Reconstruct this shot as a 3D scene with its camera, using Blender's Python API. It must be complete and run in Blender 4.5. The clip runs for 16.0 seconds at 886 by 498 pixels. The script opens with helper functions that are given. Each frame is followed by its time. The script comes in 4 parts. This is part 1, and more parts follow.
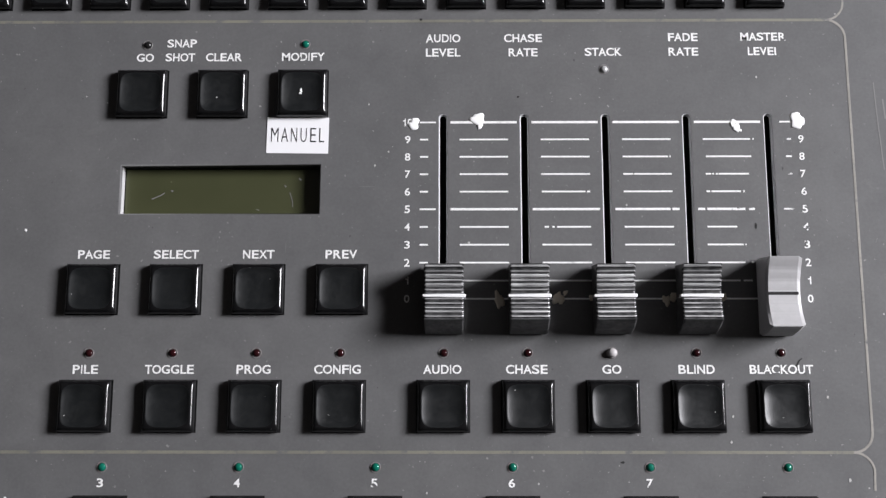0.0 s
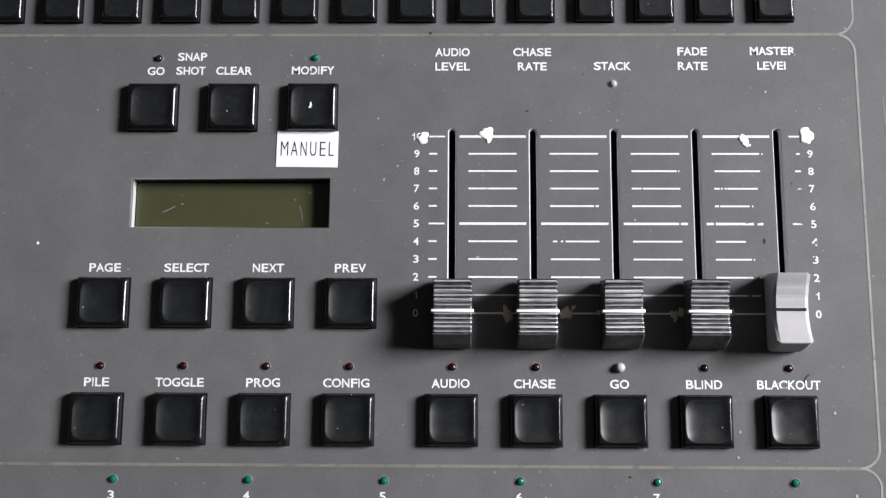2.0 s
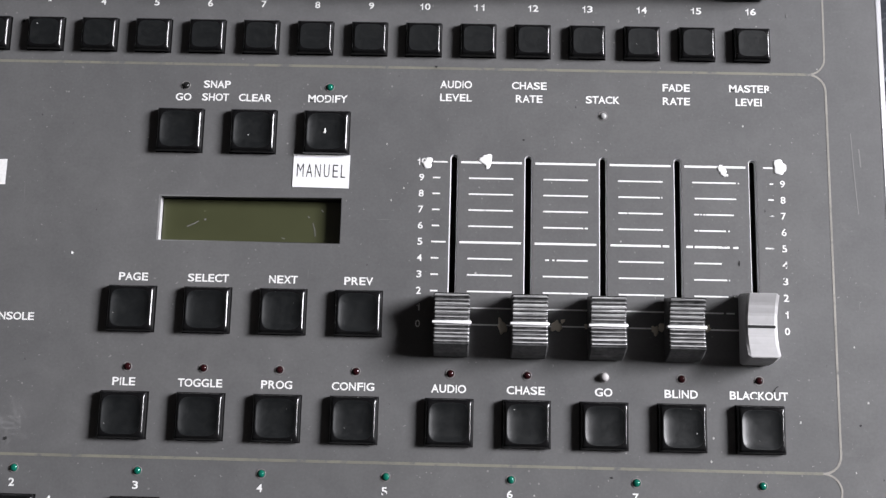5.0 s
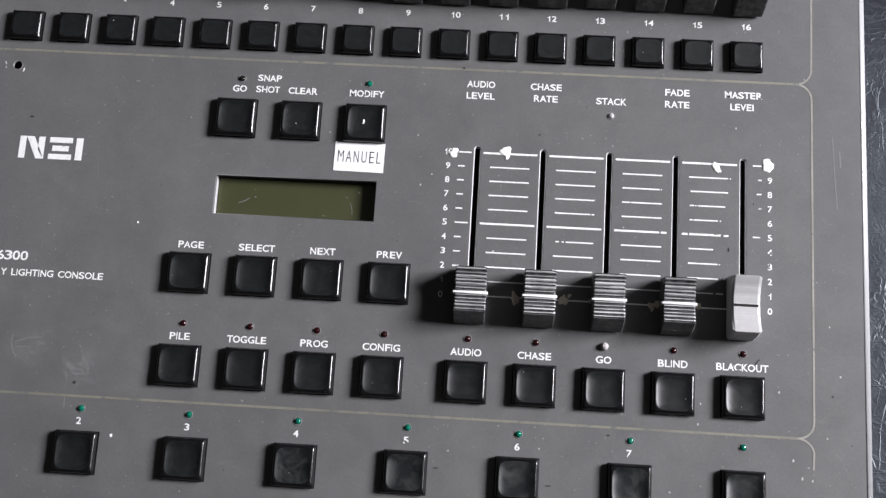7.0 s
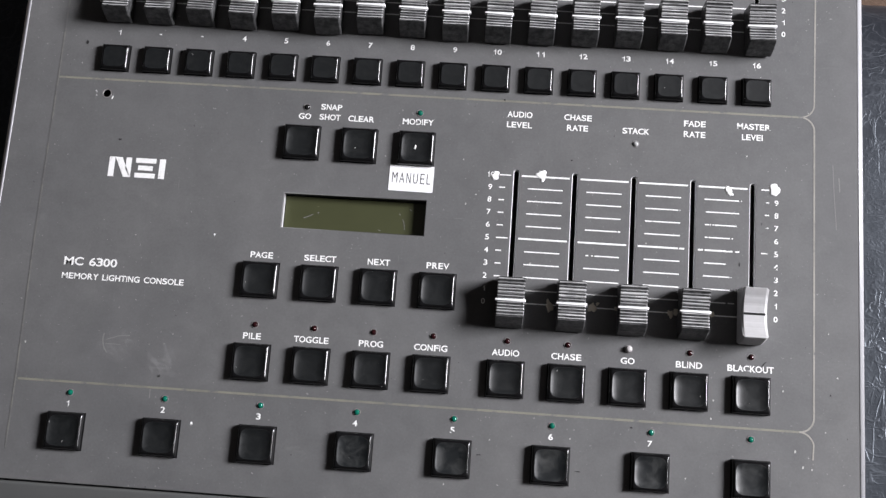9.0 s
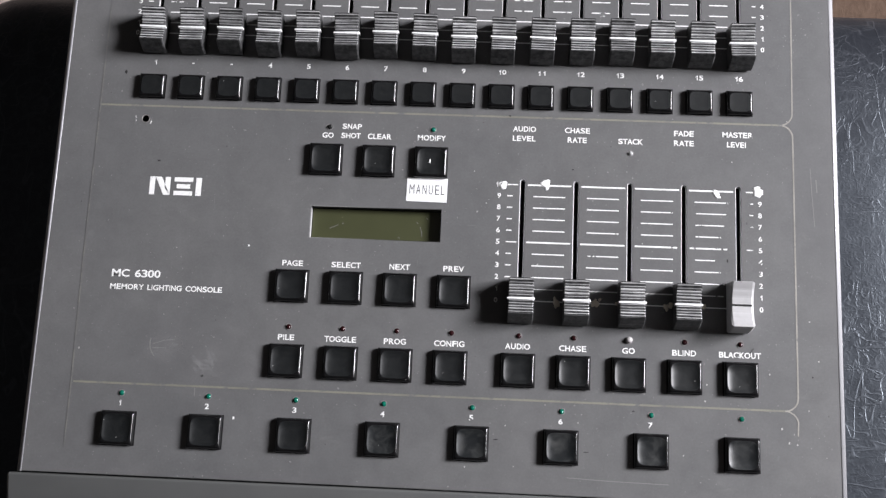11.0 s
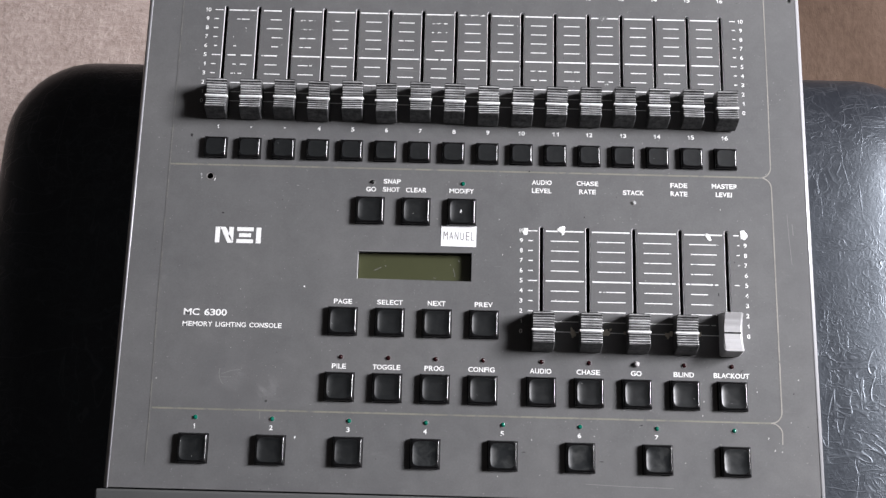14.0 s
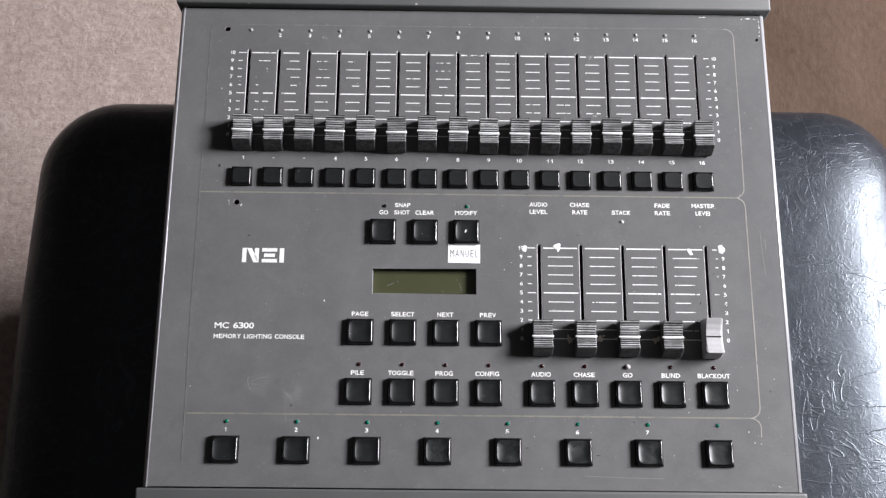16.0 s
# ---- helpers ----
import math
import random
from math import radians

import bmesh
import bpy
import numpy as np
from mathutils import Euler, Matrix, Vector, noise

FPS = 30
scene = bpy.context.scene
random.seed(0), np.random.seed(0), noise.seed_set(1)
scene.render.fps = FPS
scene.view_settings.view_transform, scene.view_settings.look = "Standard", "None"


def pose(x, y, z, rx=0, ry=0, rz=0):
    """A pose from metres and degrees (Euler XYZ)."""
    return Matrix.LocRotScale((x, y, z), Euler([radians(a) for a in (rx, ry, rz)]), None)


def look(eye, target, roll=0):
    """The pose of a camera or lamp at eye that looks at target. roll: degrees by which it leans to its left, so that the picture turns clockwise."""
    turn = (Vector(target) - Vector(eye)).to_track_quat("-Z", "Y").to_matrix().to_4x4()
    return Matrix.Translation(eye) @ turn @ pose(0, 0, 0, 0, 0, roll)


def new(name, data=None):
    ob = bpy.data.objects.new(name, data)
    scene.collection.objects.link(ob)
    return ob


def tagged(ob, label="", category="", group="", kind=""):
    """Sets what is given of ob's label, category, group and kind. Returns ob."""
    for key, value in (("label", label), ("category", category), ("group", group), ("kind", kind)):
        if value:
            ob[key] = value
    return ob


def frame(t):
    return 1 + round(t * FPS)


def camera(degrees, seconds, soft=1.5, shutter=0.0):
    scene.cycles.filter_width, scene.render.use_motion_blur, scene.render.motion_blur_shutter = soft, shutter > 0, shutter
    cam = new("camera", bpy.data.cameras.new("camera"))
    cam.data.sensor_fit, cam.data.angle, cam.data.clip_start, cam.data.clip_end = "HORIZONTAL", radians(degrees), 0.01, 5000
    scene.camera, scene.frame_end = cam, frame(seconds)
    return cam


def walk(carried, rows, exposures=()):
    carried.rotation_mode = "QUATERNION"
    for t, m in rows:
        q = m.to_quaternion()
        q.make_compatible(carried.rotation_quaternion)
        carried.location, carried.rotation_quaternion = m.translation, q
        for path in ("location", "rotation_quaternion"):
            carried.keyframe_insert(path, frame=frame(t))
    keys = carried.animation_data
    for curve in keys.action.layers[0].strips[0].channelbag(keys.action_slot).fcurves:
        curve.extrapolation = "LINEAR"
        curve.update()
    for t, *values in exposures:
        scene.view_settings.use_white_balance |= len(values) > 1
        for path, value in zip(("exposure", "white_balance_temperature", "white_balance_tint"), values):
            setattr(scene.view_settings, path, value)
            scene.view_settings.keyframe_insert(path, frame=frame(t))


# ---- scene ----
cam = camera(44.86, 16.0, soft=1.35)
PATH = [
    (0, (0.00562, -0.00391, 0.82947), (-0.0134, 0.3556, -1.1379), -3.04),
    (0.5, (0.00468, -0.00647, 0.83032), (-0.0292, 0.3591, -1.1357), -5.07),
    (1, (0.00562, -0.00473, 0.83071), (-0.0373, 0.3603, -1.1352), -6.34),
    (1.5, (0.00519, 0.00141, 0.83108), (-0.0283, 0.3465, -1.1386), -5.25),
    (2, (0.00610, 0.00381, 0.83227), (-0.0317, 0.3453, -1.1380), -6.09),
    (2.5, (0.00606, 0.00356, 0.83571), (-0.0311, 0.3454, -1.1345), -5.85),
    (3, (0.00459, 0.00085, 0.84064), (-0.0297, 0.3526, -1.1279), -5.09),
    (3.5, (0.00362, -0.00088, 0.84401), (-0.0226, 0.3547, -1.1240), -3.67),
    (4, (0.00509, 0.00071, 0.84802), (-0.0262, 0.3508, -1.1209), -4.50),
    (6.5, (0.00795, -0.01629, 0.89941), (-0.0517, 0.3796, -1.0601), -5.74),
    (7, (0.00961, -0.02542, 0.91076), (-0.0779, 0.3711, -1.0476), -9.20),
    (7.5, (0.00871, -0.02497, 0.92364), (-0.0917, 0.3663, -1.0351), -10.53),
    (8, (0.00523, -0.02856, 0.93752), (-0.0997, 0.3615, -1.0213), -10.98),
    (8.5, (0.00037, -0.02941, 0.95387), (-0.1067, 0.3797, -1.0009), -10.56),
    (9, (-0.00548, -0.03312, 0.96776), (-0.1034, 0.3659, -0.9896), -9.96),
    (9.5, (-0.00511, -0.03178, 0.97803), (-0.1162, 0.3547, -0.9811), -12.29),
    (12, (-0.03010, -0.04893, 1.04281), (-0.0720, 0.3854, -0.9090), -4.30),
    (12.5, (-0.03915, -0.05042, 1.05406), (-0.0619, 0.4016, -0.8941), -1.89),
    (13, (-0.04470, -0.05219, 1.06798), (-0.0664, 0.3852, -0.8835), -1.64),
    (13.5, (-0.04872, -0.05450, 1.08420), (-0.0530, 0.4018, -0.8631), 0.68),
    (14, (-0.05288, -0.05601, 1.10091), (-0.0652, 0.4054, -0.8451), -0.07),
    (14.5, (-0.05248, -0.07568, 1.11513), (-0.0697, 0.4101, -0.8249), -0.76),
    (15, (-0.05780, -0.07766, 1.13278), (-0.0614, 0.4112, -0.8065), 0.71),
    (15.5, (-0.06325, -0.08777, 1.14650), (-0.0506, 0.4423, -0.7819), 1.93),
    (16, (-0.07017, -0.09226, 1.15839), (-0.0460, 0.4587, -0.7641), 3.07),
]
EXPOSURES = [(0, -0.06), (1, 0.02), (2, 0.14), (4, 0.18), (7, 0.2), (9.5, 0.28), (12, 0.32), (14, 0.36), (16, 0.4)]
walk(cam, [(t, look(eye, target, roll)) for t, eye, target, roll in PATH], EXPOSURES)

# ---- light ----
world = bpy.data.worlds.new("daylight")
scene.world = world
world.use_nodes = True
wn = world.node_tree
sky = wn.nodes.new("ShaderNodeTexSky")
sky.sky_type = "NISHITA"
sky.sun_disc = False
sky.sun_elevation = radians(35)
sky.sun_rotation = radians(200)
wn.nodes["Background"].inputs["Strength"].default_value = 0.06
wn.links.new(sky.outputs[0], wn.nodes["Background"].inputs["Color"])

# overcast daylight that falls in through the one window
WIN_X, WIN_Y0, WIN_Y1, WIN_Z0, WIN_Z1 = 2.0, 0.1, 1.1, 1.25, 2.05
lamp = bpy.data.lights.new("window_daylight", "AREA")
lamp.shape, lamp.size, lamp.size_y = "RECTANGLE", WIN_Z1 - WIN_Z0, WIN_Y1 - WIN_Y0
lamp.energy = 135
lamp.spread = radians(150)
lamp.color = (0.96, 0.95, 1.0)
lamp_ob = new("window_daylight", lamp)
lamp_ob.matrix_world = look((WIN_X + 0.16, (WIN_Y0 + WIN_Y1) / 2, (WIN_Z0 + WIN_Z1) / 2), (0.0, 0.1, 0.45), 90)

# ---- materials ----


def material(name, color, rough=0.5, metal=0.0, spec=0.5):
    m = bpy.data.materials.new(name)
    m.use_nodes = True
    b = m.node_tree.nodes["Principled BSDF"]
    b.inputs["Base Color"].default_value = (*color, 1)
    b.inputs["Roughness"].default_value = rough
    b.inputs["Metallic"].default_value = metal
    b.inputs["Specular IOR Level"].default_value = spec
    return m, m.node_tree, b


def node(nt, kind, **inputs):
    n = nt.nodes.new(kind)
    for k, v in inputs.items():
        n.inputs[k.replace("_", " ")].default_value = v
    return n


def coords(nt, scale=(1, 1, 1)):
    """Object coordinates stretched by scale."""
    tc = nt.nodes.new("ShaderNodeTexCoord")
    mp = nt.nodes.new("ShaderNodeMapping")
    mp.inputs["Scale"].default_value = scale
    nt.links.new(tc.outputs["Object"], mp.inputs["Vector"])
    return mp.outputs["Vector"]


def noise_tex(nt, vec, scale, detail=4.0, rough=0.55, distort=0.0):
    n = node(nt, "ShaderNodeTexNoise", Scale=scale, Detail=detail, Roughness=rough, Distortion=distort)
    nt.links.new(vec, n.inputs["Vector"])
    return n.outputs["Fac"]


def ramp(nt, fac, *stops):
    """A colour ramp; stops are (position, grey or rgb)."""
    r = nt.nodes.new("ShaderNodeValToRGB")
    e = r.color_ramp.elements
    while len(e) < len(stops):
        e.new(0.5)
    for el, (p, c) in zip(e, stops):
        el.position = p
        el.color = (*c, 1) if isinstance(c, tuple) else (c, c, c, 1)
    nt.links.new(fac, r.inputs["Fac"])
    return r.outputs["Color"]


def mix(nt, fac, a, b, kind="MIX"):
    m = nt.nodes.new("ShaderNodeMix")
    m.data_type, m.blend_type = "RGBA", kind
    for sock, v in ((m.inputs[0], fac), (m.inputs[6], a), (m.inputs[7], b)):
        if isinstance(v, (float, int)):
            sock.default_value = v
        elif isinstance(v, tuple):
            sock.default_value = (*v, 1)
        else:
            nt.links.new(v, sock)
    return m.outputs[2]


def bump(nt, b, height, strength, distance):
    n = node(nt, "ShaderNodeBump", Strength=strength, Distance=distance)
    nt.links.new(height, n.inputs["Height"])
    nt.links.new(n.outputs[0], b.inputs["Normal"])
    return n


def math_node(nt, op, a, b):
    n = nt.nodes.new("ShaderNodeMath")
    n.operation = op
    for s, v in zip(n.inputs, (a, b)):
        if isinstance(v, (float, int)):
            s.default_value = v
        else:
            nt.links.new(v, s)
    return n.outputs[0]


def specks(nt, vec, scale, size, keep):
    """A mask of sparse small dots: scale per metre, size as a part of a cell, keep the share of cells that hold one."""
    v = node(nt, "ShaderNodeTexVoronoi", Scale=scale)
    nt.links.new(vec, v.inputs["Vector"])
    sep = nt.nodes.new("ShaderNodeSeparateColor")
    nt.links.new(v.outputs["Color"], sep.inputs[0])
    rare = math_node(nt, "LESS_THAN", sep.outputs[0], keep)
    radius = math_node(nt, "MULTIPLY", sep.outputs[1], size)
    near = math_node(nt, "LESS_THAN", v.outputs["Distance"], radius)
    return math_node(nt, "MULTIPLY", rare, near)


def panel_paint():
    m, nt, b = material("grey_panel_paint", (0.1, 0.1, 0.1), 0.6, 0, 0.35)
    vec = coords(nt)
    base = ramp(nt, noise_tex(nt, vec, 9, 6, 0.6), (0.3, (0.098, 0.098, 0.100)), (0.7, (0.122, 0.121, 0.121)))
    fine = ramp(nt, noise_tex(nt, vec, 900, 2), (0.3, 0.95), (0.7, 1.05))
    col = mix(nt, 1.0, base, fine, "MULTIPLY")
    # rubbed patches
    rub = ramp(nt, noise_tex(nt, coords(nt, (1, 2.2, 1)), 38, 6, 0.7, 0.6), (0.63, 0.0), (0.78, 0.35))
    col = mix(nt, rub, col, (0.2, 0.195, 0.19))
    # long fine scratches, mostly along y
    s1 = ramp(nt, noise_tex(nt, coords(nt, (420, 26, 1)), 1.0, 2, 0.5, 0.15), (0.77, 0.0), (0.80, 0.22))
    col = mix(nt, s1, col, (0.32, 0.31, 0.3))
    s2 = ramp(nt, noise_tex(nt, coords(nt, (30, 380, 1)), 1.0, 2, 0.5, 0.3), (0.75, 0.0), (0.79, 0.2))
    col = mix(nt, s2, col, (0.3, 0.29, 0.28))
    # white chips, dust and dark nicks
    dirt = ramp(nt, noise_tex(nt, vec, 70, 6, 0.7, 0.4), (0.3, 0.9), (0.7, 1.1))
    col = mix(nt, 1.0, col, dirt, "MULTIPLY")
    dust = ramp(nt, noise_tex(nt, vec, 620, 3, 0.6), (0.67, 0.0), (0.72, 0.85))
    where = ramp(nt, noise_tex(nt, vec, 28, 4, 0.6), (0.45, 0.15), (0.65, 1.0))
    col = mix(nt, mix(nt, 1.0, dust, where, "MULTIPLY"), col, (0.34, 0.335, 0.325))
    nick = ramp(nt, noise_tex(nt, coords(nt, (1, 0.7, 1)), 430, 2, 0.5), (0.765, 0.0), (0.79, 0.8))
    col = mix(nt, nick, col, (0.025, 0.025, 0.025))
    col = mix(nt, specks(nt, vec, 130, 0.05, 0.42), col, (0.36, 0.355, 0.345))
    col = mix(nt, math_node(nt, "MULTIPLY", specks(nt, vec, 260, 0.11, 0.35), where), col, (0.3, 0.295, 0.285))
    col = mix(nt, specks(nt, vec, 50, 0.022, 0.3), col, (0.6, 0.59, 0.57))
    nt.links.new(col, b.inputs["Base Color"])
    rg = ramp(nt, noise_tex(nt, vec, 25, 5, 0.6), (0.3, 0.52), (0.7, 0.66))
    nt.links.new(rg, b.inputs["Roughness"])
    bump(nt, b, noise_tex(nt, vec, 1400, 2), 0.06, 0.0003)
    return m


def rail_paint():
    m, nt, b = material("grey_rail_paint", (0.11, 0.11, 0.11), 0.45)
    vec = coords(nt)
    col = ramp(nt, noise_tex(nt, vec, 14, 5, 0.6), (0.3, (0.09, 0.092, 0.091)), (0.7, (0.112, 0.114, 0.112)))
    col = mix(nt, specks(nt, vec, 110, 0.1, 0.2), col, (0.4, 0.39, 0.37))
    nt.links.new(col, b.inputs["Base Color"])
    bump(nt, b, noise_tex(nt, vec, 1200, 2), 0.12, 0.0003)
    return m


def edge_paint():
    """Paint rubbed through to the bare metal in places."""
    m, nt, b = material("worn_edge_paint", (0.12, 0.12, 0.12), 0.36)
    worn = ramp(nt, noise_tex(nt, coords(nt, (1, 1, 1)), 55, 6, 0.7), (0.25, 0.0), (0.38, 1.0))
    nt.links.new(mix(nt, worn, (0.12, 0.12, 0.122), (0.42, 0.42, 0.435)), b.inputs["Base Color"])
    nt.links.new(mix(nt, worn, (0.0, 0.0, 0.0), (0.2, 0.2, 0.2)), b.inputs["Metallic"])
    return m


def own_coords(nt, scale=(1, 1, 1)):
    """Object coordinates shifted by each object's own random amount."""
    vec = coords(nt, scale)
    info = nt.nodes.new("ShaderNodeObjectInfo")
    comb = nt.nodes.new("ShaderNodeCombineXYZ")
    nt.links.new(math_node(nt, "MULTIPLY", info.outputs["Random"], 7.0), comb.inputs[0])
    nt.links.new(math_node(nt, "MULTIPLY", info.outputs["Random"], 3.0), comb.inputs[1])
    shift = nt.nodes.new("ShaderNodeVectorMath")
    shift.operation = "ADD"
    nt.links.new(vec, shift.inputs[0])
    nt.links.new(comb.outputs[0], shift.inputs[1])
    return shift.outputs[0]


def black_plastic(name, color, r0, r1, dust, scale=420):
    m, nt, b = material(name, color, r0)
    v = own_coords(nt)
    smear = ramp(nt, noise_tex(nt, v, scale * 0.5, 5, 0.65, 0.8), (0.45, 0.0), (0.75, dust))
    col = mix(nt, smear, color, (0.22, 0.22, 0.21))
    col = mix(nt, specks(nt, v, 450, 0.11, 0.13), col, (0.45, 0.45, 0.44))
    nt.links.new(col, b.inputs["Base Color"])
    rg = ramp(nt, noise_tex(nt, v, scale, 4, 0.6), (0.3, r0), (0.7, r1))
    nt.links.new(rg, b.inputs["Roughness"])
    return m


def worn_print():
    """White screen print, slightly uneven."""
    m, nt, b = material("white_screen_print", (0.75, 0.75, 0.74), 0.5)
    col = ramp(nt, noise_tex(nt, own_coords(nt), 520, 4, 0.6), (0.27, (0.14, 0.14, 0.14)), (0.34, (0.7, 0.7, 0.69)), (0.5, (0.8, 0.8, 0.79)))
    nt.links.new(col, b.inputs["Base Color"])
    return m


def rubbed_print(low, high):
    """White print rubbed off in patches down to the grey paint."""
    m, nt, b = material("rubbed_white_print", (0.75, 0.75, 0.74), 0.5)
    col = ramp(nt, noise_tex(nt, own_coords(nt), 380, 3, 0.6), (low, (0.115, 0.115, 0.116)), (high, (0.76, 0.76, 0.75)))
    nt.links.new(col, b.inputs["Base Color"])
    return m


def border_print(name, low, high, thin):
    """A printed line that has yellowed and rubbed off in places."""
    m, nt, b = material(name, high, 0.5)
    col = ramp(nt, noise_tex(nt, coords(nt), 30, 6, 0.7), (0.3, low), (0.55, high))
    gone = ramp(nt, noise_tex(nt, coords(nt), 150, 5, 0.7), (thin, 1.0), (thin + 0.12, 0.0))
    nt.links.new(mix(nt, gone, col, (0.112, 0.112, 0.112)), b.inputs["Base Color"])
    return m


def ridge_plastic():
    """Black rubbed plastic of the fader caps."""
    m, nt, b = material("worn_black_fader_plastic", (0.02, 0.02, 0.02), 0.3)
    w = ramp(nt, noise_tex(nt, own_coords(nt), 350, 5, 0.65), (0.38, 0.0), (0.72, 0.55))
    nt.links.new(mix(nt, w, (0.022, 0.022, 0.023), (0.19, 0.19, 0.19)), b.inputs["Base Color"])
    b.inputs["Roughness"].default_value = 0.4
    return m


def ridge_wear():
    """The crests of the fader caps, rubbed grey by fingers in streaks along the ridges."""
    m, nt, b = material("rubbed_fader_crest", (0.2, 0.2, 0.2), 0.36)
    info = nt.nodes.new("ShaderNodeObjectInfo")
    streak = ramp(nt, noise_tex(nt, own_coords(nt, (90, 2600, 300)), 1.0, 4, 0.65, 0.3), (0.36, 0.3), (0.58, 1.0))
    broad = ramp(nt, noise_tex(nt, own_coords(nt), 120, 2, 0.5), (0.35, 0.6), (0.6, 1.0))
    amount = math_node(nt, "ADD", 0.58, math_node(nt, "MULTIPLY", info.outputs["Random"], 0.42))
    w = math_node(nt, "MULTIPLY", math_node(nt, "MULTIPLY", streak, broad), amount)
    nt.links.new(mix(nt, w, (0.03, 0.03, 0.031), (0.72, 0.72, 0.72)), b.inputs["Base Color"])
    return m


def leather():
    m, nt, b = material("black_creased_leather", (0.018, 0.02, 0.028), 0.4, 0, 0.55)
    # blue of the reflected sky, put into the sheen's tint
    b.inputs["Specular Tint"].default_value = (0.8, 0.9, 1.0, 1)
    vec = coords(nt)

    def creases(scale, stretch, turn, width, spread):
        """Thin meandering raised folds along the zero lines of a stretched noise, in patches."""
        v = coords(nt, stretch)
        v.node.inputs["Rotation"].default_value = (0, 0, radians(turn))
        v.node.inputs["Location"].default_value = (turn * 0.13, scale * 0.07, 0)
        n = noise_tex(nt, v, scale, 2.5, 0.55, 0.5)
        off = math_node(nt, "ABSOLUTE", math_node(nt, "SUBTRACT", n, 0.5), 0.0)
        line = ramp(nt, off, (0.0, 1.0), (width * 0.35, 0.7), (width, 0.0))
        where = ramp(nt, noise_tex(nt, v, spread, 3, 0.6), (0.42, 0.0), (0.56, 1.0))
        return math_node(nt, "MULTIPLY", line, where)

    folds = creases(20, (0.8, 2.2, 1), 12, 0.013, 6)
    for args, share in (((18, (2.4, 0.9, 1), -18, 0.013, 7), 0.95), ((40, (1, 2.0, 1), 35, 0.022, 8), 0.8), ((80, (1.6, 1, 1), -50, 0.04, 10), 0.45), ((150, (1, 1.5, 1), 20, 0.06, 14), 0.22)):
        folds = math_node(nt, "MAXIMUM", folds, math_node(nt, "MULTIPLY", creases(*args), share))
    grain = node(nt, "ShaderNodeTexVoronoi", Scale=700.0)
    nt.links.new(vec, grain.inputs["Vector"])
    soft = noise_tex(nt, vec, 60, 5, 0.6)
    height = math_node(nt, "ADD", math_node(nt, "MULTIPLY", folds, 0.34), math_node(nt, "ADD", math_node(nt, "MULTIPLY", grain.outputs["Distance"], 0.06), math_node(nt, "MULTIPLY", soft, 0.4)))
    bump(nt, b, height, 0.4, 0.0014)
    rg = ramp(nt, noise_tex(nt, vec, 45, 5, 0.65), (0.3, 0.33), (0.7, 0.44))
    nt.links.new(rg, b.inputs["Roughness"])
    # folds paler: slight wear, plus the light they catch put into the colour
    col = ramp(nt, folds, (0.0, (0.018, 0.0195, 0.024)), (1.0, (0.045, 0.048, 0.055)))
    nt.links.new(col, b.inputs["Base Color"])
    return m


def carpet():
    m, nt, b = material("beige_cut_pile_carpet", (0.4, 0.33, 0.3), 0.95, 0, 0.1)
    vec = coords(nt)
    tuft = noise_tex(nt, vec, 120, 6, 0.72)
    patch = noise_tex(nt, vec, 22, 4, 0.6)
    col = mix(nt, 0.5, ramp(nt, tuft, (0.35, (0.24, 0.18, 0.155)), (0.65, (0.52, 0.43, 0.39))), ramp(nt, patch, (0.3, (0.33, 0.26, 0.228)), (0.7, (0.47, 0.385, 0.35))))
    nt.links.new(col, b.inputs["Base Color"])
    h = math_node(nt, "ADD", tuft, math_node(nt, "MULTIPLY", patch, 0.6))
    bump(nt, b, h, 0.5, 0.005)
    return m


def wall_paint():
    m, nt, b = material("dull_wall_paint", (0.09, 0.087, 0.084), 0.9)
    nt.links.new(ramp(nt, noise_tex(nt, coords(nt), 6, 5), (0.3, (0.08, 0.077, 0.074)), (0.7, (0.1, 0.097, 0.094))), b.inputs["Base Color"])
    return m


def display_face():
    m, nt, b = material("olive_display", (0.09, 0.1, 0.03), 0.35)
    vec = coords(nt)
    col = ramp(nt, noise_tex(nt, vec, 30, 3), (0.3, (0.042, 0.045, 0.021)), (0.7, (0.056, 0.06, 0.029)))
    col = mix(nt, ramp(nt, noise_tex(nt, coords(nt, (150, 320, 1)), 1.0, 4, 0.6, 1.2), (0.7, 0.0), (0.76, 0.5)), col, (0.3, 0.31, 0.22))
    nt.links.new(col, b.inputs["Base Color"])
    return m


PANEL, RAIL, EDGE = panel_paint(), rail_paint(), edge_paint()
KEY = black_plastic("black_key_plastic", (0.005, 0.005, 0.0055), 0.16, 0.22, 0.012)
KEY_DISH = black_plastic("matt_black_key_dish", (0.0068, 0.0078, 0.0084), 0.36, 0.46, 0.03, 700)
KEY_SMUDGED = black_plastic("smudged_black_key_plastic", (0.007, 0.0085, 0.0095), 0.34, 0.46, 0.15, 300)
KEY_FRAME = material("black_key_recess", (0.003, 0.003, 0.003), 0.7, 0, 0.15)[0]
RIDGED, CREST = ridge_plastic(), ridge_wear()
RUBBED, RUBBED_MORE = rubbed_print(0.36, 0.42), rubbed_print(0.5, 0.56)
PRINT = worn_print()
BORDER = border_print("ivory_border_line", (0.165, 0.159, 0.143), (0.285, 0.27, 0.243), 0.3)
BORDER_FADED = border_print("faded_olive_border_line", (0.128, 0.126, 0.108), (0.195, 0.19, 0.152), 0.36)
BORDER_GHOST = border_print("almost_gone_border_line", (0.112, 0.112, 0.11), (0.155, 0.154, 0.143), 0.44)
